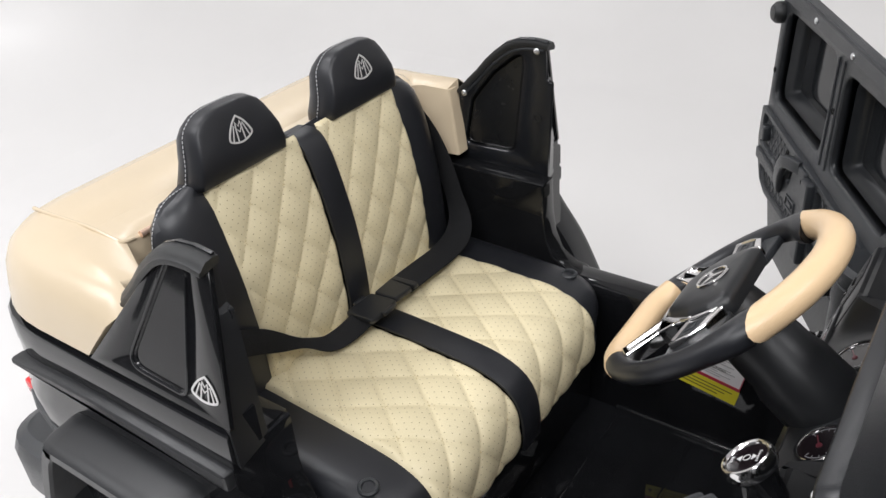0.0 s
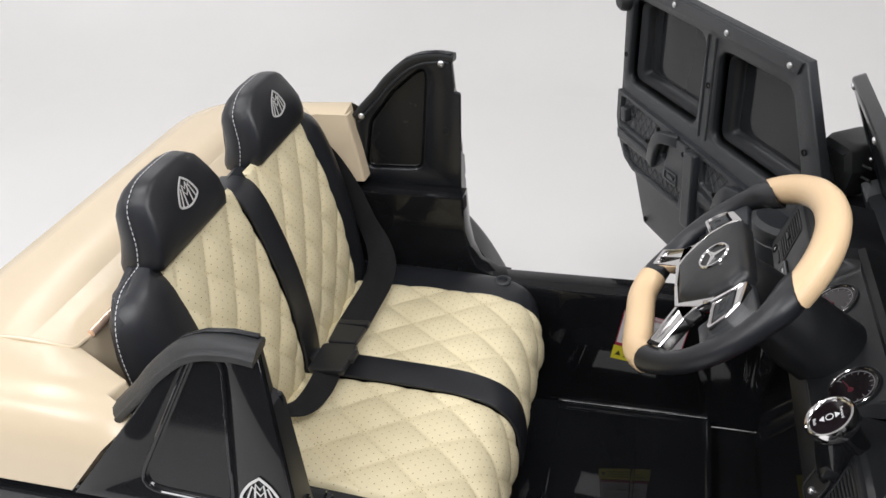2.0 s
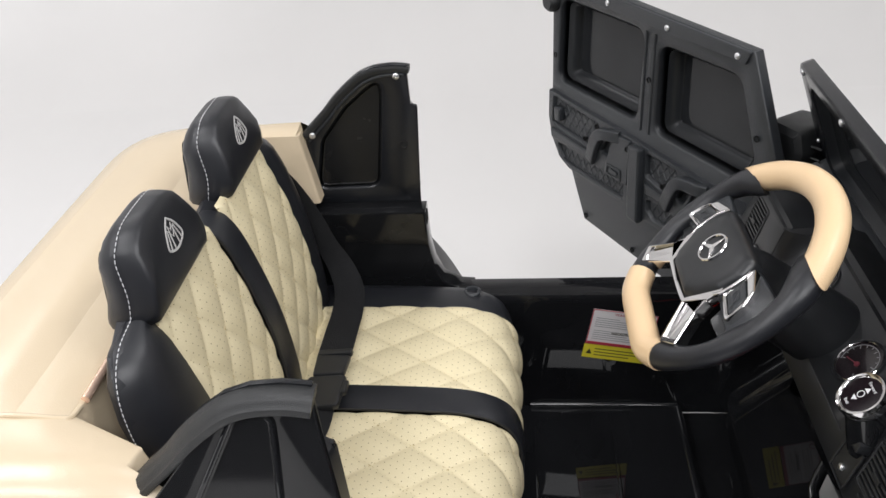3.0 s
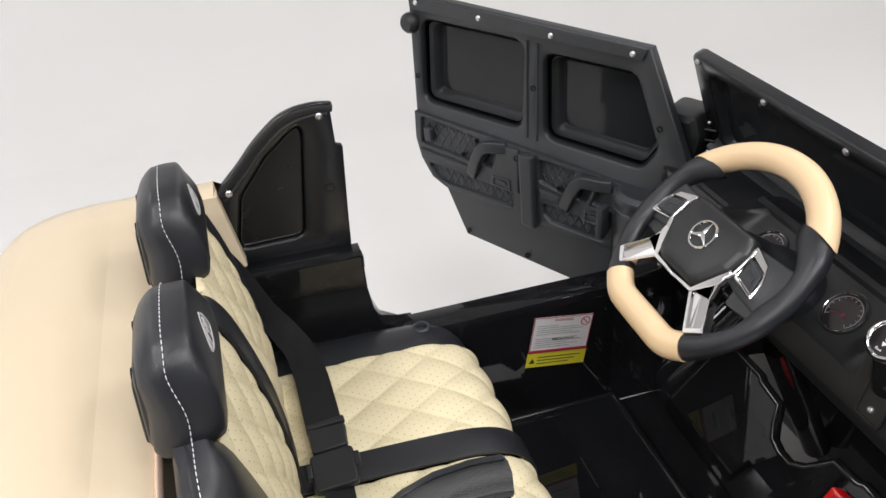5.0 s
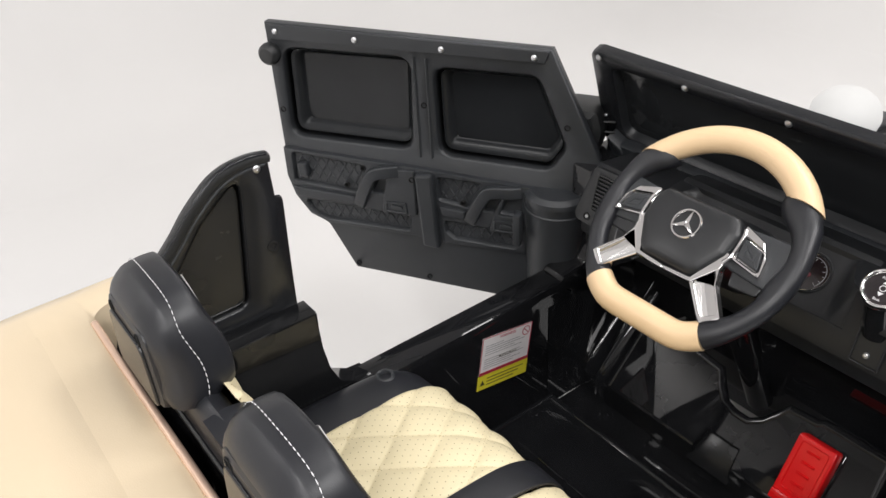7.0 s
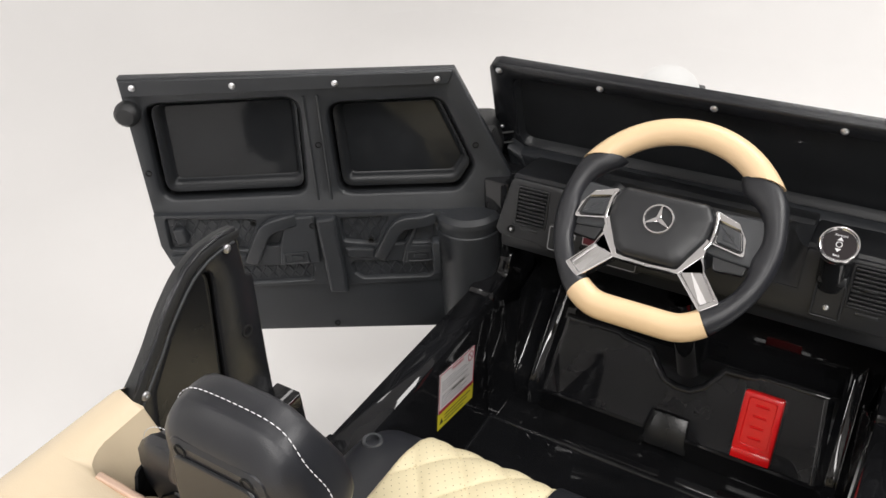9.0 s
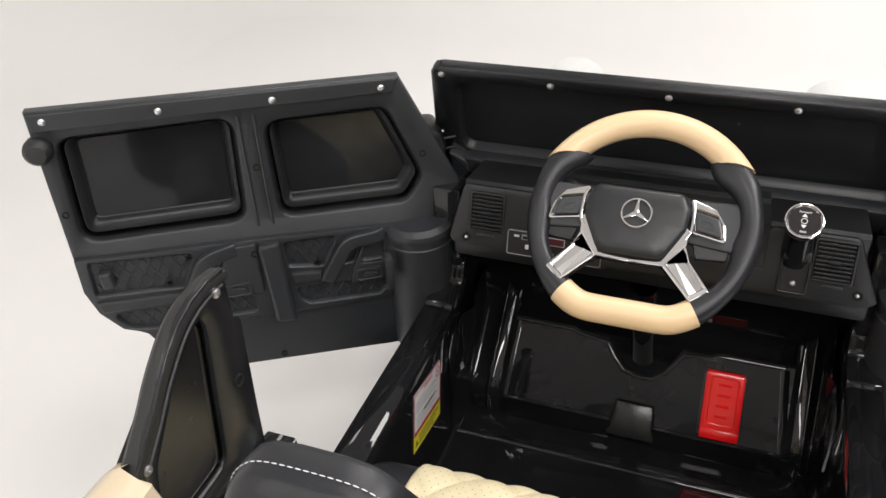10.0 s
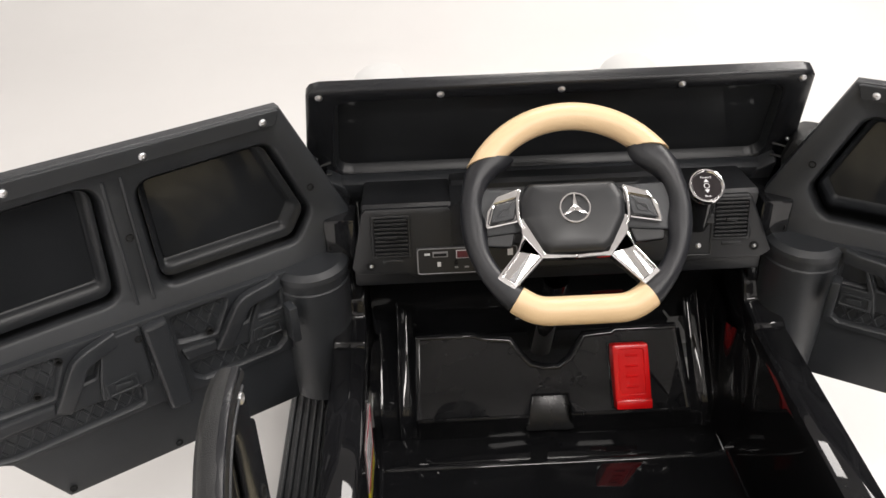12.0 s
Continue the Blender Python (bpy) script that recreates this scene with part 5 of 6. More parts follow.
def build_step(s):
    """Ribbed running board below a door opening."""
    step = part("running_board", box(s * 0.3175 - 0.0275, s * 0.3175 + 0.0275, -0.24, 0.24, 0.165, 0.185, 0.006), SATIN, car, "ribbed satin black running board")
    for k in range(5):
        x = s * (0.2985 + 0.0095 * k)
        part("tread_rib", box(x - 0.002, x + 0.002, -0.23, 0.23, 0.184, 0.188, 0.0015), SATIN, step)


build_tub()
build_body()
for sd in (-1, 1):
    for wy in (-0.418, 0.46):
        build_fender(sd, wy, 0.0 if wy < 0 else 0.075)
    skin_frame = build_pillar(sd)
    if sd > 0:
        em = MIRROR @ skin_frame @ Matrix.Translation((-0.306, 0.028, 0.001)) @ Matrix.Diagonal((-1, 1, 1, 1))
        emblem(car, em, 0.030, 0.023, SILVER_THREAD)
    build_door(sd)
    build_step(sd)
build_windscreen()
build_dash()
build_wheel()
build_pedal()
build_label()

# ---- bench seat ----
seat = thing("bench_seat", "black and cream quilted leather bench seat with two headrests", "seat")
BACK = frame3((0, -0.413, 0.385), (-1, 0, 0), (0, -0.172, 0.985))  # local y up the backrest, z to the front


def puffed(outline, rings, m=None, cap=True):
    """A cushion: the outline moved in by d at each height z."""
    bm = bmesh.new()
    loops = [loop_verts(bm, shrink(outline, d), z) for d, z in rings]
    for a, b in zip(loops, loops[1:]):
        bridge(bm, a, b)
    if cap:
        bm.faces.new(loops[0])
        bm.faces.new(loops[-1])
    if m is not None:
        bm.transform(m)
    return bm


def dashes(path, length=0.0035, gap=0.0018, r=0.0006):
    """Small stitches along a line."""
    P = [Vector(p) for p in path]
    bits = bmesh.new()
    run, on, carry = [], True, 0.0
    pos = []
    for a, b in zip(P, P[1:]):
        L = (b - a).length
        d = carry
        while d < L:
            pos.append((a + (b - a) * (d / L), (b - a).normalized()))
            d += length + gap
        carry = d - L
    for p, t in pos:
        s = t.cross(Vector((0.31, 0.57, 0.76))).normalized()
        w = t.cross(s)
        e = [p - t * length / 2, p - t * length / 4, p + t * length / 4, p + t * length / 2]
        k = [0.35, 1, 1, 0.35]
        rings = [[bits.verts.new(q + (s * c + w * d) * r * f) for c, d in ((1, 0), (0, 1), (-1, 0), (0, -1))] for q, f in zip(e, k)]
        for x, y in zip(rings, rings[1:]):
            bridge(bits, x, y)
        bits.faces.new(rings[0])
        bits.faces.new(rings[-1])
    return bits


def quilt(name, place, u0, u1, s0, s1, w, h, amp, parent, label, phase=(0.0, 0.0), edge=0.008, step=0.0022, mask=None):
    """A padded panel with sewn diamonds. place(u, s) gives the point and the outward normal."""
    nu, ns = int((u1 - u0) / step), int((s1 - s0) / step)
    bm = bmesh.new()
    uvl = bm.loops.layers.uv.new("UVMap")
    grid, uvs = [], {}

    def height(u, s):
        p, q = (u - phase[0]) / w + (s - phase[1]) / h, (u - phase[0]) / w - (s - phase[1]) / h
        puff = (abs(math.sin(math.pi * p)) * abs(math.sin(math.pi * q))) ** 0.55
        wrinkle = 0.10 * noise.noise((u * 60, s * 60, 3.1))
        k = min(1.0, min(u - u0, u1 - u, s - s0, s1 - s) / edge)
        k = math.sqrt(max(0.0, 1 - (1 - k) ** 2))
        return amp * (puff + wrinkle) * k + 0.003 * k - 0.003

    for i in range(nu + 1):
        row = []
        for j in range(ns + 1):
            u, s = u0 + (u1 - u0) * i / nu, s0 + (s1 - s0) * j / ns
            p, n = place(u, s)
            v = bm.verts.new(Vector(p) + Vector(n) * height(u, s))
            uvs[v] = (u, s)
            row.append(v)
        grid.append(row)
    for i in range(nu):
        for j in range(ns):
            f = bm.faces.new((grid[i][j], grid[i + 1][j], grid[i + 1][j + 1], grid[i][j + 1]))
            for lp in f.loops:
                lp[uvl].uv = uvs[lp.vert]
    ob = part(name, bm, CREAM, parent, label, smooth=180)
    # sewn thread along the diamonds
    lines = []
    for sign in (1, -1):
        for k in range(-14, 15):
            line = []
            n = 90
            for i in range(n + 1):
                u = u0 + 0.004 + (u1 - u0 - 0.008) * i / n
                s = phase[1] + sign * (k - (u - phase[0]) / w) * h
                if s0 + 0.004 <= s <= s1 - 0.004:
                    p, nn = place(u, s)
                    line.append(Vector(p) + Vector(nn) * (height(u, s) + 0.0003))
            if len(line) > 3:
                lines.append(dashes(line, 0.0032, 0.0022, 0.00042))
    if lines:
        tagged(part("quilting_thread", merge(*lines), CREAM_THREAD, ob), kind="stuff")
    return ob


def build_back():
    sh = [(0.200, -0.075), (0.212, 0.0), (0.217, 0.14), (0.2145, 0.187), (0.2050, 0.2165), (0.186, 0.2345), (0.155, 0.2400)]
    out = sh + [(0.035, 0.2365), (0.0, 0.2340), (-0.035, 0.2365)] + [(-x, y) for x, y in reversed(sh)]
    rings = [(0.036, -0.0325), (0.020, -0.0320), (0.009, -0.0285), (0.002, -0.023), (0.0, -0.017), (0.006, -0.009), (0.014, -0.005), (0.03, -0.004)]
    back = part("backrest", puffed(out, rings, BACK), LEATHER, seat, "black leather backrest with stitched shoulders")
    # hard shell behind
    shell = rounded([(-0.195, -0.06), (0.195, -0.06), (0.198, 0.19), (0.165, 0.22), (-0.165, 0.22), (-0.198, 0.19)], 0.02, 4)
    part("back_shell", prism(shrink(shell, 0.012), -0.0360, -0.031, 0.0025, BACK), GLOSS, seat, "gloss black plastic back shell")

    def bow(y):
        """How far the padding stands out at a height."""
        return 0.0135 * math.sin(math.pi * min(max(y / 0.238, 0), 1)) ** 0.8

    def place(u, y):
        return BACK @ Vector((u, y, bow(y))), BACK.to_3x3() @ Vector((0, 0, 1))

    def edge(y):
        """Half the backrest's width at a height."""
        rows = [(-0.075, 0.200), (0.0, 0.212), (0.14, 0.217), (0.187, 0.2145), (0.2165, 0.2050), (0.2345, 0.186), (0.2400, 0.155)]
        for (ya, xa), (yb, xb) in zip(rows, rows[1:]):
            if y <= yb:
                return xa + (xb - xa) * (y - ya) / (yb - ya)
        return 0.155

    for s in (-1, 1):
        a, b = (0.0165, 0.149) if s > 0 else (-0.149, -0.0165)
        quilt("back_panel", place, a, b, -0.012, 0.2365, 0.048, 0.066, 0.0042, seat, "cream quilted and perforated leather panel", phase=(s * 0.0825, 0.10))
        head(s, seat)
        # padded side bolster
        bm = bmesh.new()
        rows = []
        for i in range(33):
            y = -0.060 + 0.3000 * i / 32
            row = []
            for j in range(13):
                t = j / 12
                u = 0.1465 + t * (edge(y) - 0.1465)
                row.append(bm.verts.new((s * u, y, -0.0018 + bow(y) * (1 - 0.35 * t) + 0.0040 * math.sin(math.pi * t) - (0.0165 + bow(y) * 0.55) * t ** 5 - 0.007 * max(0.0, (y - 0.212) / 0.028) ** 2)))
            rows.append(row)
        for r0, r1 in zip(rows, rows[1:]):
            for j in range(12):
                bm.faces.new((r0[j], r0[j + 1], r1[j + 1], r1[j]))
        bm.transform(BACK)
        part("bolster", bm, LEATHER, seat, "padded black leather side bolster", smooth=80)
        # side bolster seam
        line = curve_points([BACK @ Vector((s * x, y, z)) for x, y, z in ((0.155, 0.2410, -0.012), (0.1860, 0.2355, -0.012), (0.2057, 0.2170, -0.014), (0.2150, 0.186, -0.016), (0.2165, 0.13, -0.018), (0.2135, 0.03, -0.020))], 6)
        tagged(part("stitching", dashes(line, 0.0034, 0.0011, 0.00038), THREAD, seat, "white saddle stitching"), kind="stuff")
    band = curve_points([BACK @ Vector((0, y, z)) for y, z in ((-0.01, 0.002), (0.05, 0.0125), (0.12, 0.0170), (0.190, 0.0125), (0.2215, 0.0045), (0.2310, -0.008), (0.2330, -0.028))], 5)
    nrm = BACK.to_3x3() @ Vector((0, 0, 1))
    ups = [nrm if i < 19 else (nrm * max(0, 1 - (i - 18) / 8) + Vector((0, 0, 1)) * min(1, (i - 18) / 8)) for i in range(len(band))]
    part("centre_band", sweep(band, ribbon(0.035, 0.004), ups=ups), LEATHER, seat, "smooth black leather centre band")


def curve_points2(pts, n):
    return [(p.x, p.y) for p in curve_points([(x, y, 0) for x, y in pts], n)]


def head(s, seat):
    c = s * 0.0955
    half = [(0.0600, 0.2300), (0.0615, 0.2370), (0.0600, 0.2460), (0.0560, 0.2610), (0.0515, 0.2745), (0.0470, 0.2865), (0.0405, 0.2950), (0.0310, 0.3010), (0.0150, 0.3035)]
    out = [(c + x, y) for x, y in half] + [(c - x, y) for x, y in reversed(half)]
    rings = [(0.55, -0.034), (0.74, -0.0335), (0.87, -0.0310), (0.95, -0.0265), (0.99, -0.0205), (1.0, -0.0145), (0.99, -0.0115), (0.985, -0.0095), (0.99, -0.0075), (0.980, 0.0000), (0.955, 0.0060), (0.935, 0.0090), (0.915, 0.0098), (0.88, 0.0106), (0.75, 0.0122), (0.5, 0.0134), (0.25, 0.0138), (0, 0.0139)]

    def warp(p):
        # thinner to the top, with a wave in the side seam
        v = (p.y - 0.232) / 0.074
        side_k = min(1.0, (abs(p.x - c) / (0.0615 - 0.020 * v)) ** 3)
        fade = min(1.0, max(0.0, (v - 0.55) / 0.40))
        p.z += 0.0042 * math.sin(2 * math.pi * v * 0.9 - 0.6) * side_k * (1 - 0.8 * fade * fade * (3 - 2 * fade))
        if p.z < -0.012:
            p.y -= 0.45 * (-0.012 - p.z) * max(0.0, v)
            p.z = -0.012 + (p.z + 0.012) * (1.32 - 0.55 * v)
        return p

    bm = dome(out, (c, 0.268), rings)
    for v in bm.verts:
        v.co = warp(v.co.copy())
    bm.transform(BACK)
    hd = part("headrest", bm, LEATHER, seat, "black leather headrest with white stitching and an emblem", smooth=75)
    line = []
    for x, y in curve_points2(shrink(out, -0.0004), 4):
        f = min(1.0, max(0.0, (y - 0.266) / 0.038))
        k = 1 - 0.008 * f  # forward over the top, where the front panel meets the side band
        line.append(BACK @ warp(Vector((c + (x - c) * k, 0.268 + (y - 0.268) * k, -0.0125 + 0.0070 * f * f * (3 - 2 * f)))))
    tagged(part("stitching", dashes(line, 0.0034, 0.0011, 0.00036), THREAD, hd, "white saddle stitching"), kind="stuff")
    em = BACK @ Matrix.Translation((c, 0.2745, 0.0144))
    emblem(hd, em, 0.029, 0.027, SILVER_THREAD)
    lean = BACK @ Matrix.Translation((0, 0.227, -0.040)) @ pose(0, 0, 0, 11, 0, 0) @ Matrix.Translation((0, -0.227, 0.040))
    part("rear_pad", prism(rounded([(c - 0.046, 0.224), (c + 0.046, 0.224), (c + 0.037, 0.2880), (c - 0.037, 0.2880)], 0.014, 6), -0.0435, -0.026, 0.005, lean), LEATHER, hd, "flat black pad behind the headrest")
    part("pad_panel", prism(rounded([(c - 0.039, 0.226), (c + 0.039, 0.226), (c + 0.0320, 0.2760), (c - 0.0320, 0.2760)], 0.010, 5), -0.0457, -0.0425, 0.0016, lean), PILLAR_BLACK, hd, "smooth black back plate")
    for x in (-0.0255, 0.0255):
        cup(hd, lean @ Matrix.Translation((c + x, 0.2790, -0.0431)) @ pose(0, 0, 0, 180, 0, 0), 0.0032)


CUSHION = [(-0.440, 0.392), (-0.415, 0.3915), (-0.36, 0.3900), (-0.30, 0.3880), (-0.25, 0.3850), (-0.222, 0.3800), (-0.200, 0.3700), (-0.187, 0.3550), (-0.181, 0.3350), (-0.179, 0.310), (-0.180, 0.285)]
PROFILE = curve_points([(0, y, z) for y, z in CUSHION], 8)
LENGTHS = [0.0]
for a_, b_ in zip(PROFILE, PROFILE[1:]):
    LENGTHS.append(LENGTHS[-1] + (b_ - a_).length)


def on_cushion(x, s, up=0.0):
    s = min(max(s, 0.0), LENGTHS[-1] - 1e-6)
    k = next(i for i in range(1, len(LENGTHS)) if LENGTHS[i] >= s)
    t = (s - LENGTHS[k - 1]) / (LENGTHS[k] - LENGTHS[k - 1])
    p = PROFILE[k - 1].lerp(PROFILE[k], t)
    a, b = PROFILE[max(k - 2, 0)], PROFILE[min(k + 1, len(PROFILE) - 1)]
    d = (b - a).normalized()
    n = Vector((0, -d.z, d.y))
    return Vector((x, p.y, p.z)) + n * up, n


def build_cushion():
    base = part("seat_base", box(-0.212, 0.212, -0.44, -0.198, 0.172, 0.350, 0.012), GLOSS, seat, "gloss black seat base")
    total = LENGTHS[-1]
    for s in (-1, 1):
        a, b = (0.0165, 0.160) if s > 0 else (-0.160, -0.0165)

        def place(u, q):
            # the panel widens a little to the front
            return on_cushion(u * (1 + (0.06 * (q / total) * (abs(u) - 0.0165) / 0.14)), q)

        quilt("seat_panel", place, a, b, 0.022, total - 0.012, 0.052, 0.074, 0.0046, seat, "cream quilted and perforated leather seat panel", phase=(s * 0.088, 0.12))
        # black leather wing, rolled over the side and round the front corner
        bm = bmesh.new()
        section = [(0.146, -0.004), (0.158, -0.0035), (0.180, -0.0030), (0.203, -0.0040), (0.214, -0.0070), (0.2220, -0.0125), (0.2270, -0.0210), (0.2285, -0.033), (0.2285, -0.085)]
        rows = []
        steps = 44
        for i in range(steps + 1):
            q = 0.012 + (total - 0.020) * i / steps
            f = min(1.0, max(0.0, (q - total * 0.58) / (total * 0.27)))
            tuck = 1 - math.sqrt(max(0.0, 1 - f * f)) if f < 1 else 1.0
            row = []
            for x, dz in section:
                xx = x - max(0.0, x - 0.165) * 0.62 * tuck
                p, n = on_cushion(s * xx, q, 0.0)
                row.append(bm.verts.new(p + n * (dz if dz > -0.03 else -0.03) + Vector((0, 0, min(0.0, dz + 0.03)))))
            rows.append(row)
        for r0, r1 in zip(rows, rows[1:]):
            for k in range(len(section) - 1):
                bm.faces.new((r0[k], r0[k + 1], r1[k + 1], r1[k]))
        wing = part("seat_wing", bm, LEATHER, seat, "black leather seat edge with a strap grommet", smooth=60)
        g = Matrix.Translation((s * 0.2045, -0.2355, 0.3790))
        part("grommet", lathe([(0.0105, -0.002), (0.011, 0.001), (0.0095, 0.0025), (0.0070, 0.0022), (0.0062, 0.0), (0.0060, -0.006), (0, -0.006)], 22, g), SATIN, wing, "black plastic grommet")
        line = curve_points([(s * x, y, z) for x, y, z in ((0.2285, -0.36, 0.364), (0.2285, -0.30, 0.362), (0.2285, -0.255, 0.358), (0.2265, -0.225, 0.349))], 6)
        tagged(part("stitching", dashes(line, 0.0036, 0.0022, 0.0006), THREAD, wing), kind="stuff")
    pts, ups = [], []
    for i in range(50):
        p, n = on_cushion(0, 0.012 + (total - 0.02) * i / 49, 0.0035)
        pts.append(p)
        ups.append(n)
    part("centre_band", sweep(pts, ribbon(0.036, 0.004), ups=ups), LEATHER, seat, "smooth black leather centre band")


build_back()
build_cushion()


# ---- seat belt ----
def build_belt():
    belt = thing("seat_belt", "black webbing lap belt buckled across the bench seat", "seat belt")
    far = curve_points([(-0.198, -0.487, 0.566), (-0.2080, -0.472, 0.560), (-0.2130, -0.451, 0.534), (-0.2140, -0.430, 0.494), (-0.2090, -0.411, 0.450), (-0.1960, -0.394, 0.4235), (-0.168, -0.381, 0.4120), (-0.130, -0.3765, 0.4090), (-0.085, -0.376, 0.4115), (-0.036, -0.376, 0.4135)], 6)
    n = len(far)
    ups = [Vector((1, 0.10, 0)).lerp(Vector((0.0, 0.10, 1)), min(1, max(0, (i / n - 0.44) * 3.8))) for i in range(n)]
    part("webbing", sweep(far, lambda i: ribbon(0.027 + 0.009 * min(1.0, max(0.0, (i - 24) / 12)), 0.0022), ups=ups), WEB, belt, "black woven webbing")
    near = curve_points([(0.222, -0.400, 0.487), (0.190, -0.4035, 0.471), (0.159, -0.4045, 0.454), (0.127, -0.403, 0.431), (0.100, -0.400, 0.413), (0.082, -0.386, 0.406), (0.060, -0.378, 0.4085), (0.030, -0.376, 0.4125)], 6)
    n = len(near)
    ups = [Vector((-0.1, 1, 0.35)).lerp(Vector((0.0, 0.25, 1)), min(1, max(0, (i / n - 0.35) * 2.2))) for i in range(n)]
    part("webbing", sweep(near, lambda i: ribbon(0.028 - 0.016 * math.exp(-((i - 23) / 7.0) ** 2), 0.0022), ups=ups), WEB, belt, "black woven webbing")
    m = Matrix.Translation((-0.001, -0.3760, 0.4150)) @ pose(0, 0, 0, -6, 0, 178)
    part("buckle", prism(rounded([(-0.040, -0.021), (0.006, -0.021), (0.006, 0.021), (-0.040, 0.021)], 0.006, 3), -0.004, 0.0035, 0.0022, m), DARK_SATIN, belt, "black plastic side-release buckle")
    part("buckle_tongue", prism(rounded([(0.007, -0.017), (0.036, -0.019), (0.040, 0.019), (0.007, 0.017)], 0.004, 3), -0.003, 0.004, 0.002, m), DARK_SATIN, belt, "black plastic buckle tongue")
    for y in (-0.0225, 0.0225):
        part("release_tab", prism(rounded([(-0.022, y - 0.003), (-0.004, y - 0.003), (-0.004, y + 0.003), (-0.022, y + 0.003)], 0.002, 2), -0.002, 0.004, 0.0015, m), DARK_SATIN, belt)
    part("slide", prism(rounded([(0.040, -0.019), (0.048, -0.019), (0.048, 0.019), (0.040, 0.019)], 0.002, 2), -0.003, 0.0035, 0.0015, m), DARK_SATIN, belt)


build_belt()


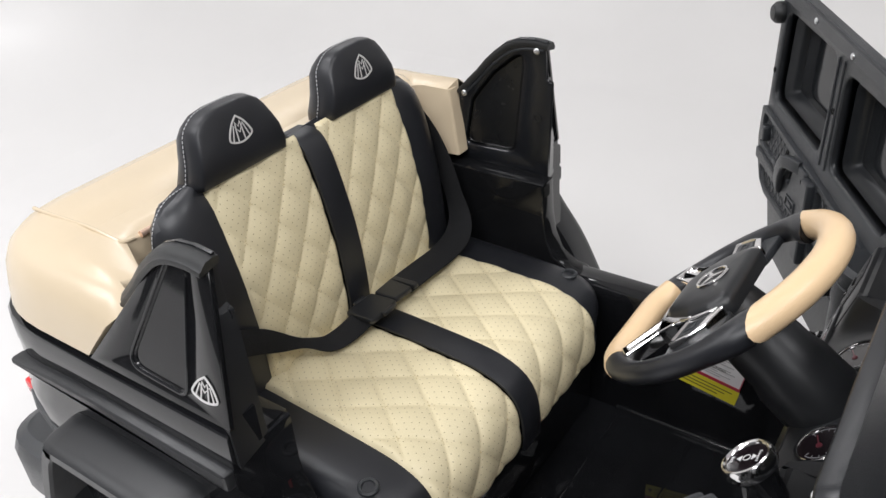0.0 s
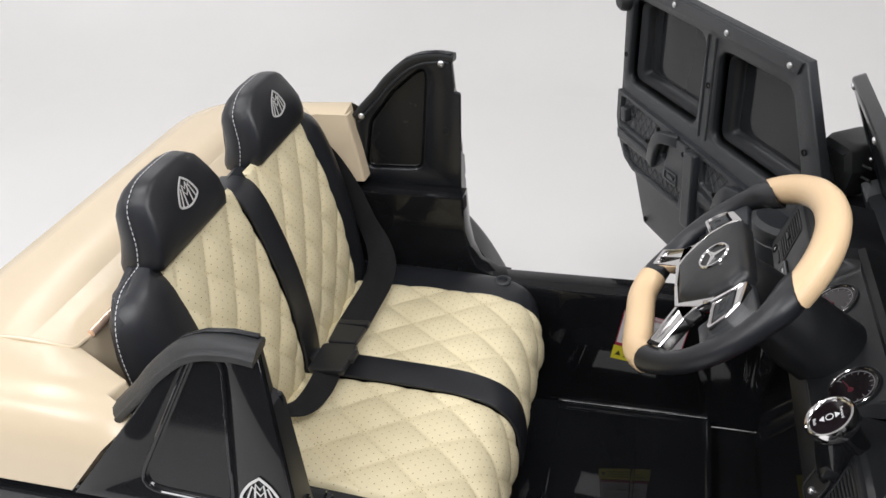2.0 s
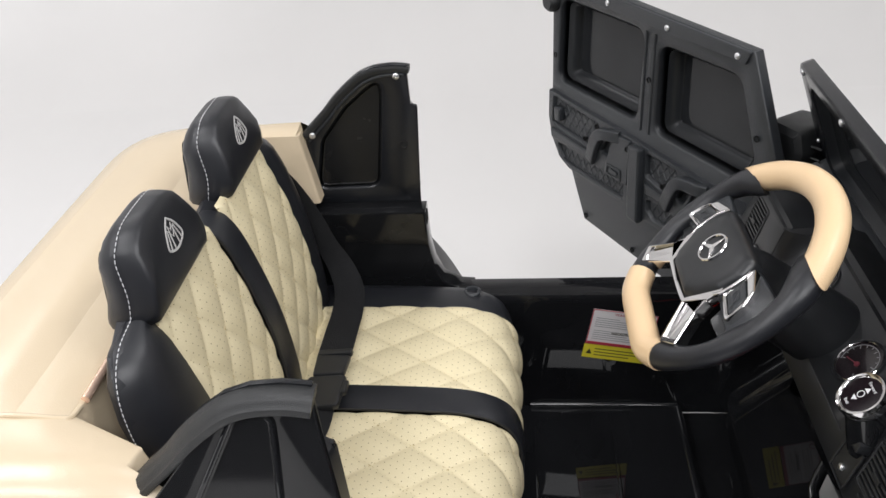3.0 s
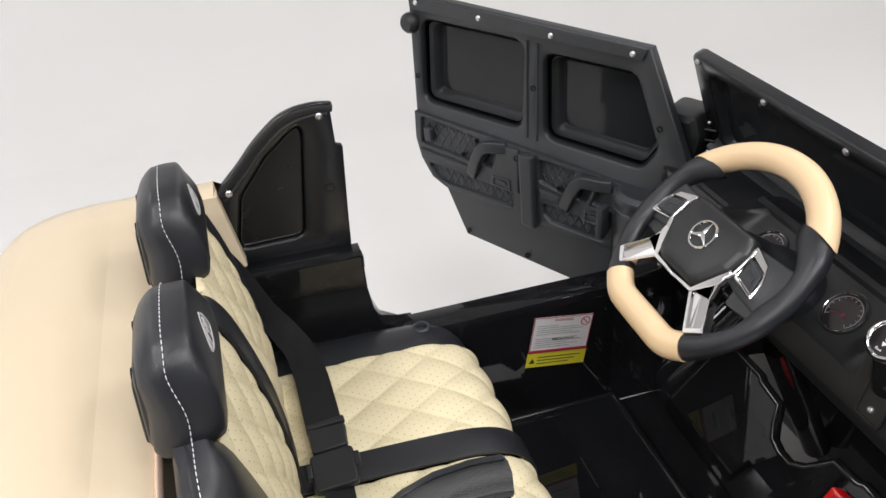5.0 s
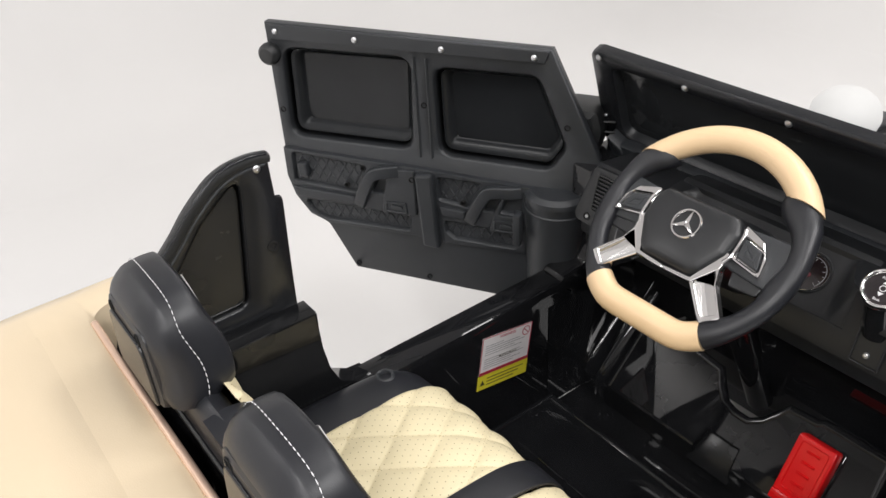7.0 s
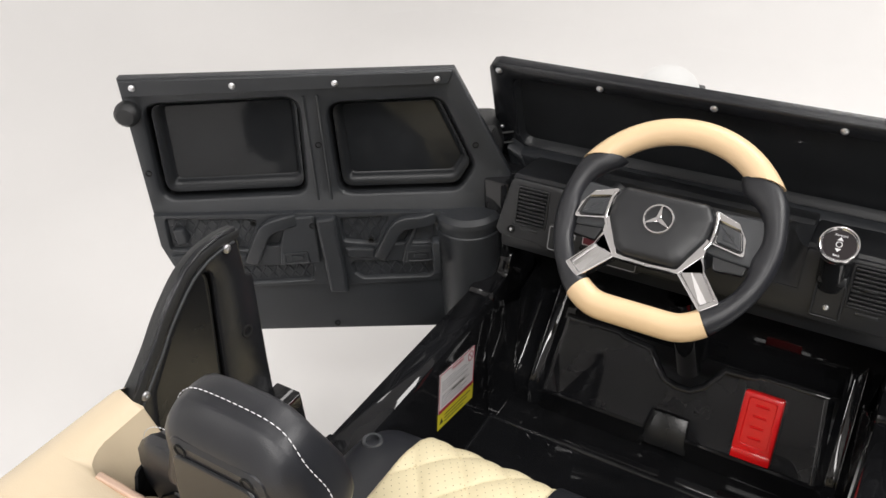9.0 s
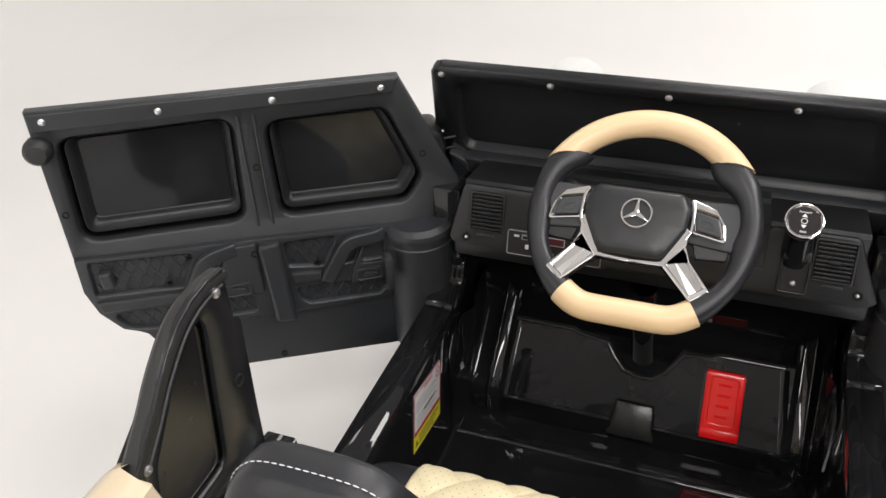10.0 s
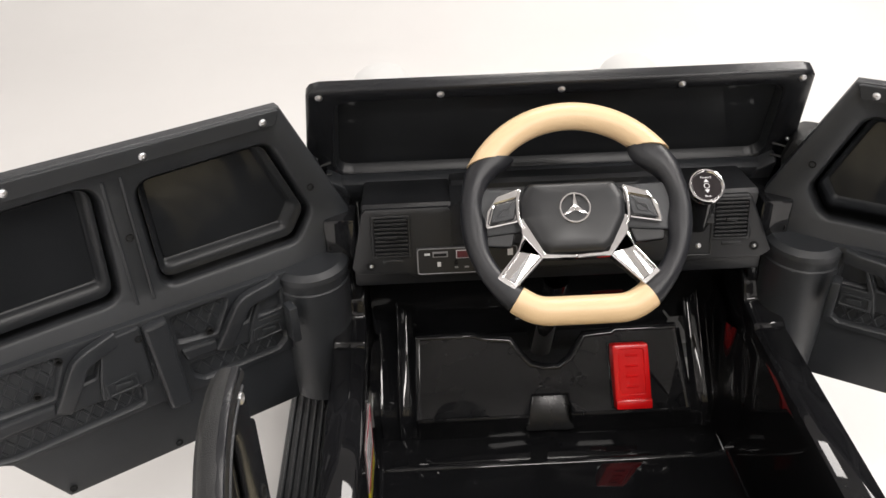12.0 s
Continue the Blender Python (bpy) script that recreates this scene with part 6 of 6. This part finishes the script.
# ---- folded-top cover behind the seat ----
def build_cover():
    cover = thing("soft_top_cover", "beige moulded cover over the rear deck behind the seat", "cover")
    w, y1, y0 = 0.3035, -0.667, -0.4000
    outer = rounded([(w, y0), (w, y1), (-w, y1), (-w, y0)], [0, 0.125, 0.125, 0], 10)
    rings = [(0.0, 0.5145), (0.003, 0.536), (0.007, 0.555), (0.014, 0.570), (0.026, 0.5805), (0.046, 0.5860), (0.066, 0.5865), (0.088, 0.587)]
    notch_r = 0.026
    notch = rounded([(-0.2675, -0.4335), (-0.2455, -0.4335), (-0.2400, -0.4965), (0.2400, -0.4965), (0.2455, -0.4335), (0.2675, -0.4335)], [0, 0.004, notch_r, notch_r, 0.004, 0], 6)
    bm = bmesh.new()
    loops = []
    for d, z in rings:
        pts = shrink(outer, d)[1:-1]
        # each arm is cut along the quarter panel's slanting edge and goes on inside it
        cut = min(-0.4045, -0.4645 + (z - 0.513) * 0.825)
        x0 = outer[0][0] - d
        x1, x2 = max(x0 - 0.013, 0.2738), max(x0, 0.2745)
        x3, yb = max(x0, 0.2690), min(-0.4345, cut - 0.004)
        pts = [(x1, y0), (x1, cut + 0.002), (x2, cut - 0.001), (x3, yb)] + pts + [(-x3, yb), (-x2, cut - 0.001), (-x1, cut + 0.002), (-x1, y0)]
        pts = pts[:4] + [(x0, -0.500), (x0, -0.522), (x0, -0.5385)] + pts[4:-4] + [(-x0, -0.5385), (-x0, -0.522), (-x0, -0.500)] + pts[-4:]
        loops.append([bm.verts.new((x, y, z)) for x, y in pts])
    n = len(loops[0])
    for a, b in zip(loops[:6], loops[1:6]):
        for i in range(n - 1):
            bm.faces.new((a[i], a[i + 1], b[i + 1], b[i]))
    for lp in loops[6:]:
        bmesh.ops.delete(bm, geom=lp, context="VERTS")
    top = loops[5]
    zt = rings[5][1]

    def crown(y):
        stops = ((-0.70, zt), (-0.640, zt), (-0.615, 0.5868), (-0.587, 0.5892), (-0.5655, 0.5908), (-0.5385, 0.5832), (-0.522, 0.5818), (-0.500, 0.5785), (-0.489, 0.5775))
        for (ya, za), (yb, zb) in zip(stops, stops[1:]):
            if y <= yb:
                return za + (zb - za) * (y - ya) / (yb - ya)
        return 0.5775

    cols = 16
    rows = []
    for i in range(4, n // 2):
        p, q = top[i], top[n - 1 - i]
        row = [p]
        for c in range(1, cols):
            t = 1 - 2 * c / cols
            k = 1 - abs(t) ** 5
            row.append(bm.verts.new((p.co.x * t, p.co.y, zt + (crown(p.co.y) - zt) * k)))
        rows.append(row + [q])
    for r0, r1 in zip(rows, rows[1:]):
        for c in range(cols):
            bm.faces.new((r0[c], r0[c + 1], r1[c + 1], r1[c]))
    inner = [bm.verts.new((x, y, 0.5775)) for x, y in notch]
    # rim strip behind the seat and the two arms beside it
    mid = len(inner) // 2
    back_r = min((i for i in range(len(inner)) if inner[i].co.x > 0), key=lambda i: (round(inner[i].co.y, 4), inner[i].co.x))
    back_l = len(inner) - 1 - back_r
    first = rows[0]
    right = [v for v in inner[back_r:]]
    left = [v for v in inner[:back_l + 1]]
    cr = next(c for c in range(cols, -1, -1) if first[c].co.x >= inner[back_r].co.x - 0.03)
    cl = cols - cr
    for v in inner:
        v.co.z += 0.003 * min(1.0, max(0.0, (v.co.y + 0.4965) / 0.03)) - 0.003 * max(0.0, (v.co.y + 0.452) / 0.0185) ** 2
    flats = [bm.faces.new([top[3]] + right[::-1] + first[:cr + 1][::-1]),
             bm.faces.new([top[n - 4]] + left + first[cl:]),
             bm.faces.new(first[cr:cl + 1] + [inner[back_l], inner[back_r]])]
    bmesh.ops.triangulate(bm, faces=flats)
    for v in bm.verts:
        if v.co.y > -0.4300:
            v.co.z = min(v.co.z, 0.566)
    # wall of the seat notch
    low = [bm.verts.new((x * 0.965, y + 0.016, 0.492)) for x, y in notch]
    lip = [bm.verts.new((x * 0.9985, y + 0.0006, 0.5730)) for x, y in notch]
    for i in range(len(inner) - 1):
        bm.faces.new((inner[i], inner[i + 1], lip[i + 1], lip[i]))
        bm.faces.new((lip[i], lip[i + 1], low[i + 1], low[i]))
    shell = part("cover_shell", bm, BEIGE, cover, "beige satin moulded cover shell", smooth=50)
    # the folds across the top stay crisp
    for e in shell.data.edges:
        ys = [shell.data.vertices[i].co for i in e.vertices]
        if all(v.z > 0.5815 and min(abs(v.y + 0.5655), abs(v.y + 0.5385)) < 0.004 and abs(v.x) < 0.245 for v in ys):
            e.use_edge_sharp = True
    # raised seam along the side of the top
    pts = curve_points([(0.226, -0.632, 0.5850), (0.227, -0.605, 0.5866), (0.226, -0.58, 0.5868), (0.223, -0.54, 0.5858), (0.2215, -0.505, 0.5815), (0.218, -0.498, 0.5795), (0.206, -0.4965, 0.5785)], 5)
    part("seam", sweep(pts, circle(0.0021, 8), up=(0, 0, 1)), BEIGE, cover)
    part("edge_strip", sweep([(x, -0.4958, 0.5790) for x in (-0.220, -0.1, 0, 0.1, 0.200)], circle(0.0034, 12), up=(0, 0, 1)), COPPER, cover, "coppery edge strip along the rim")


build_cover()
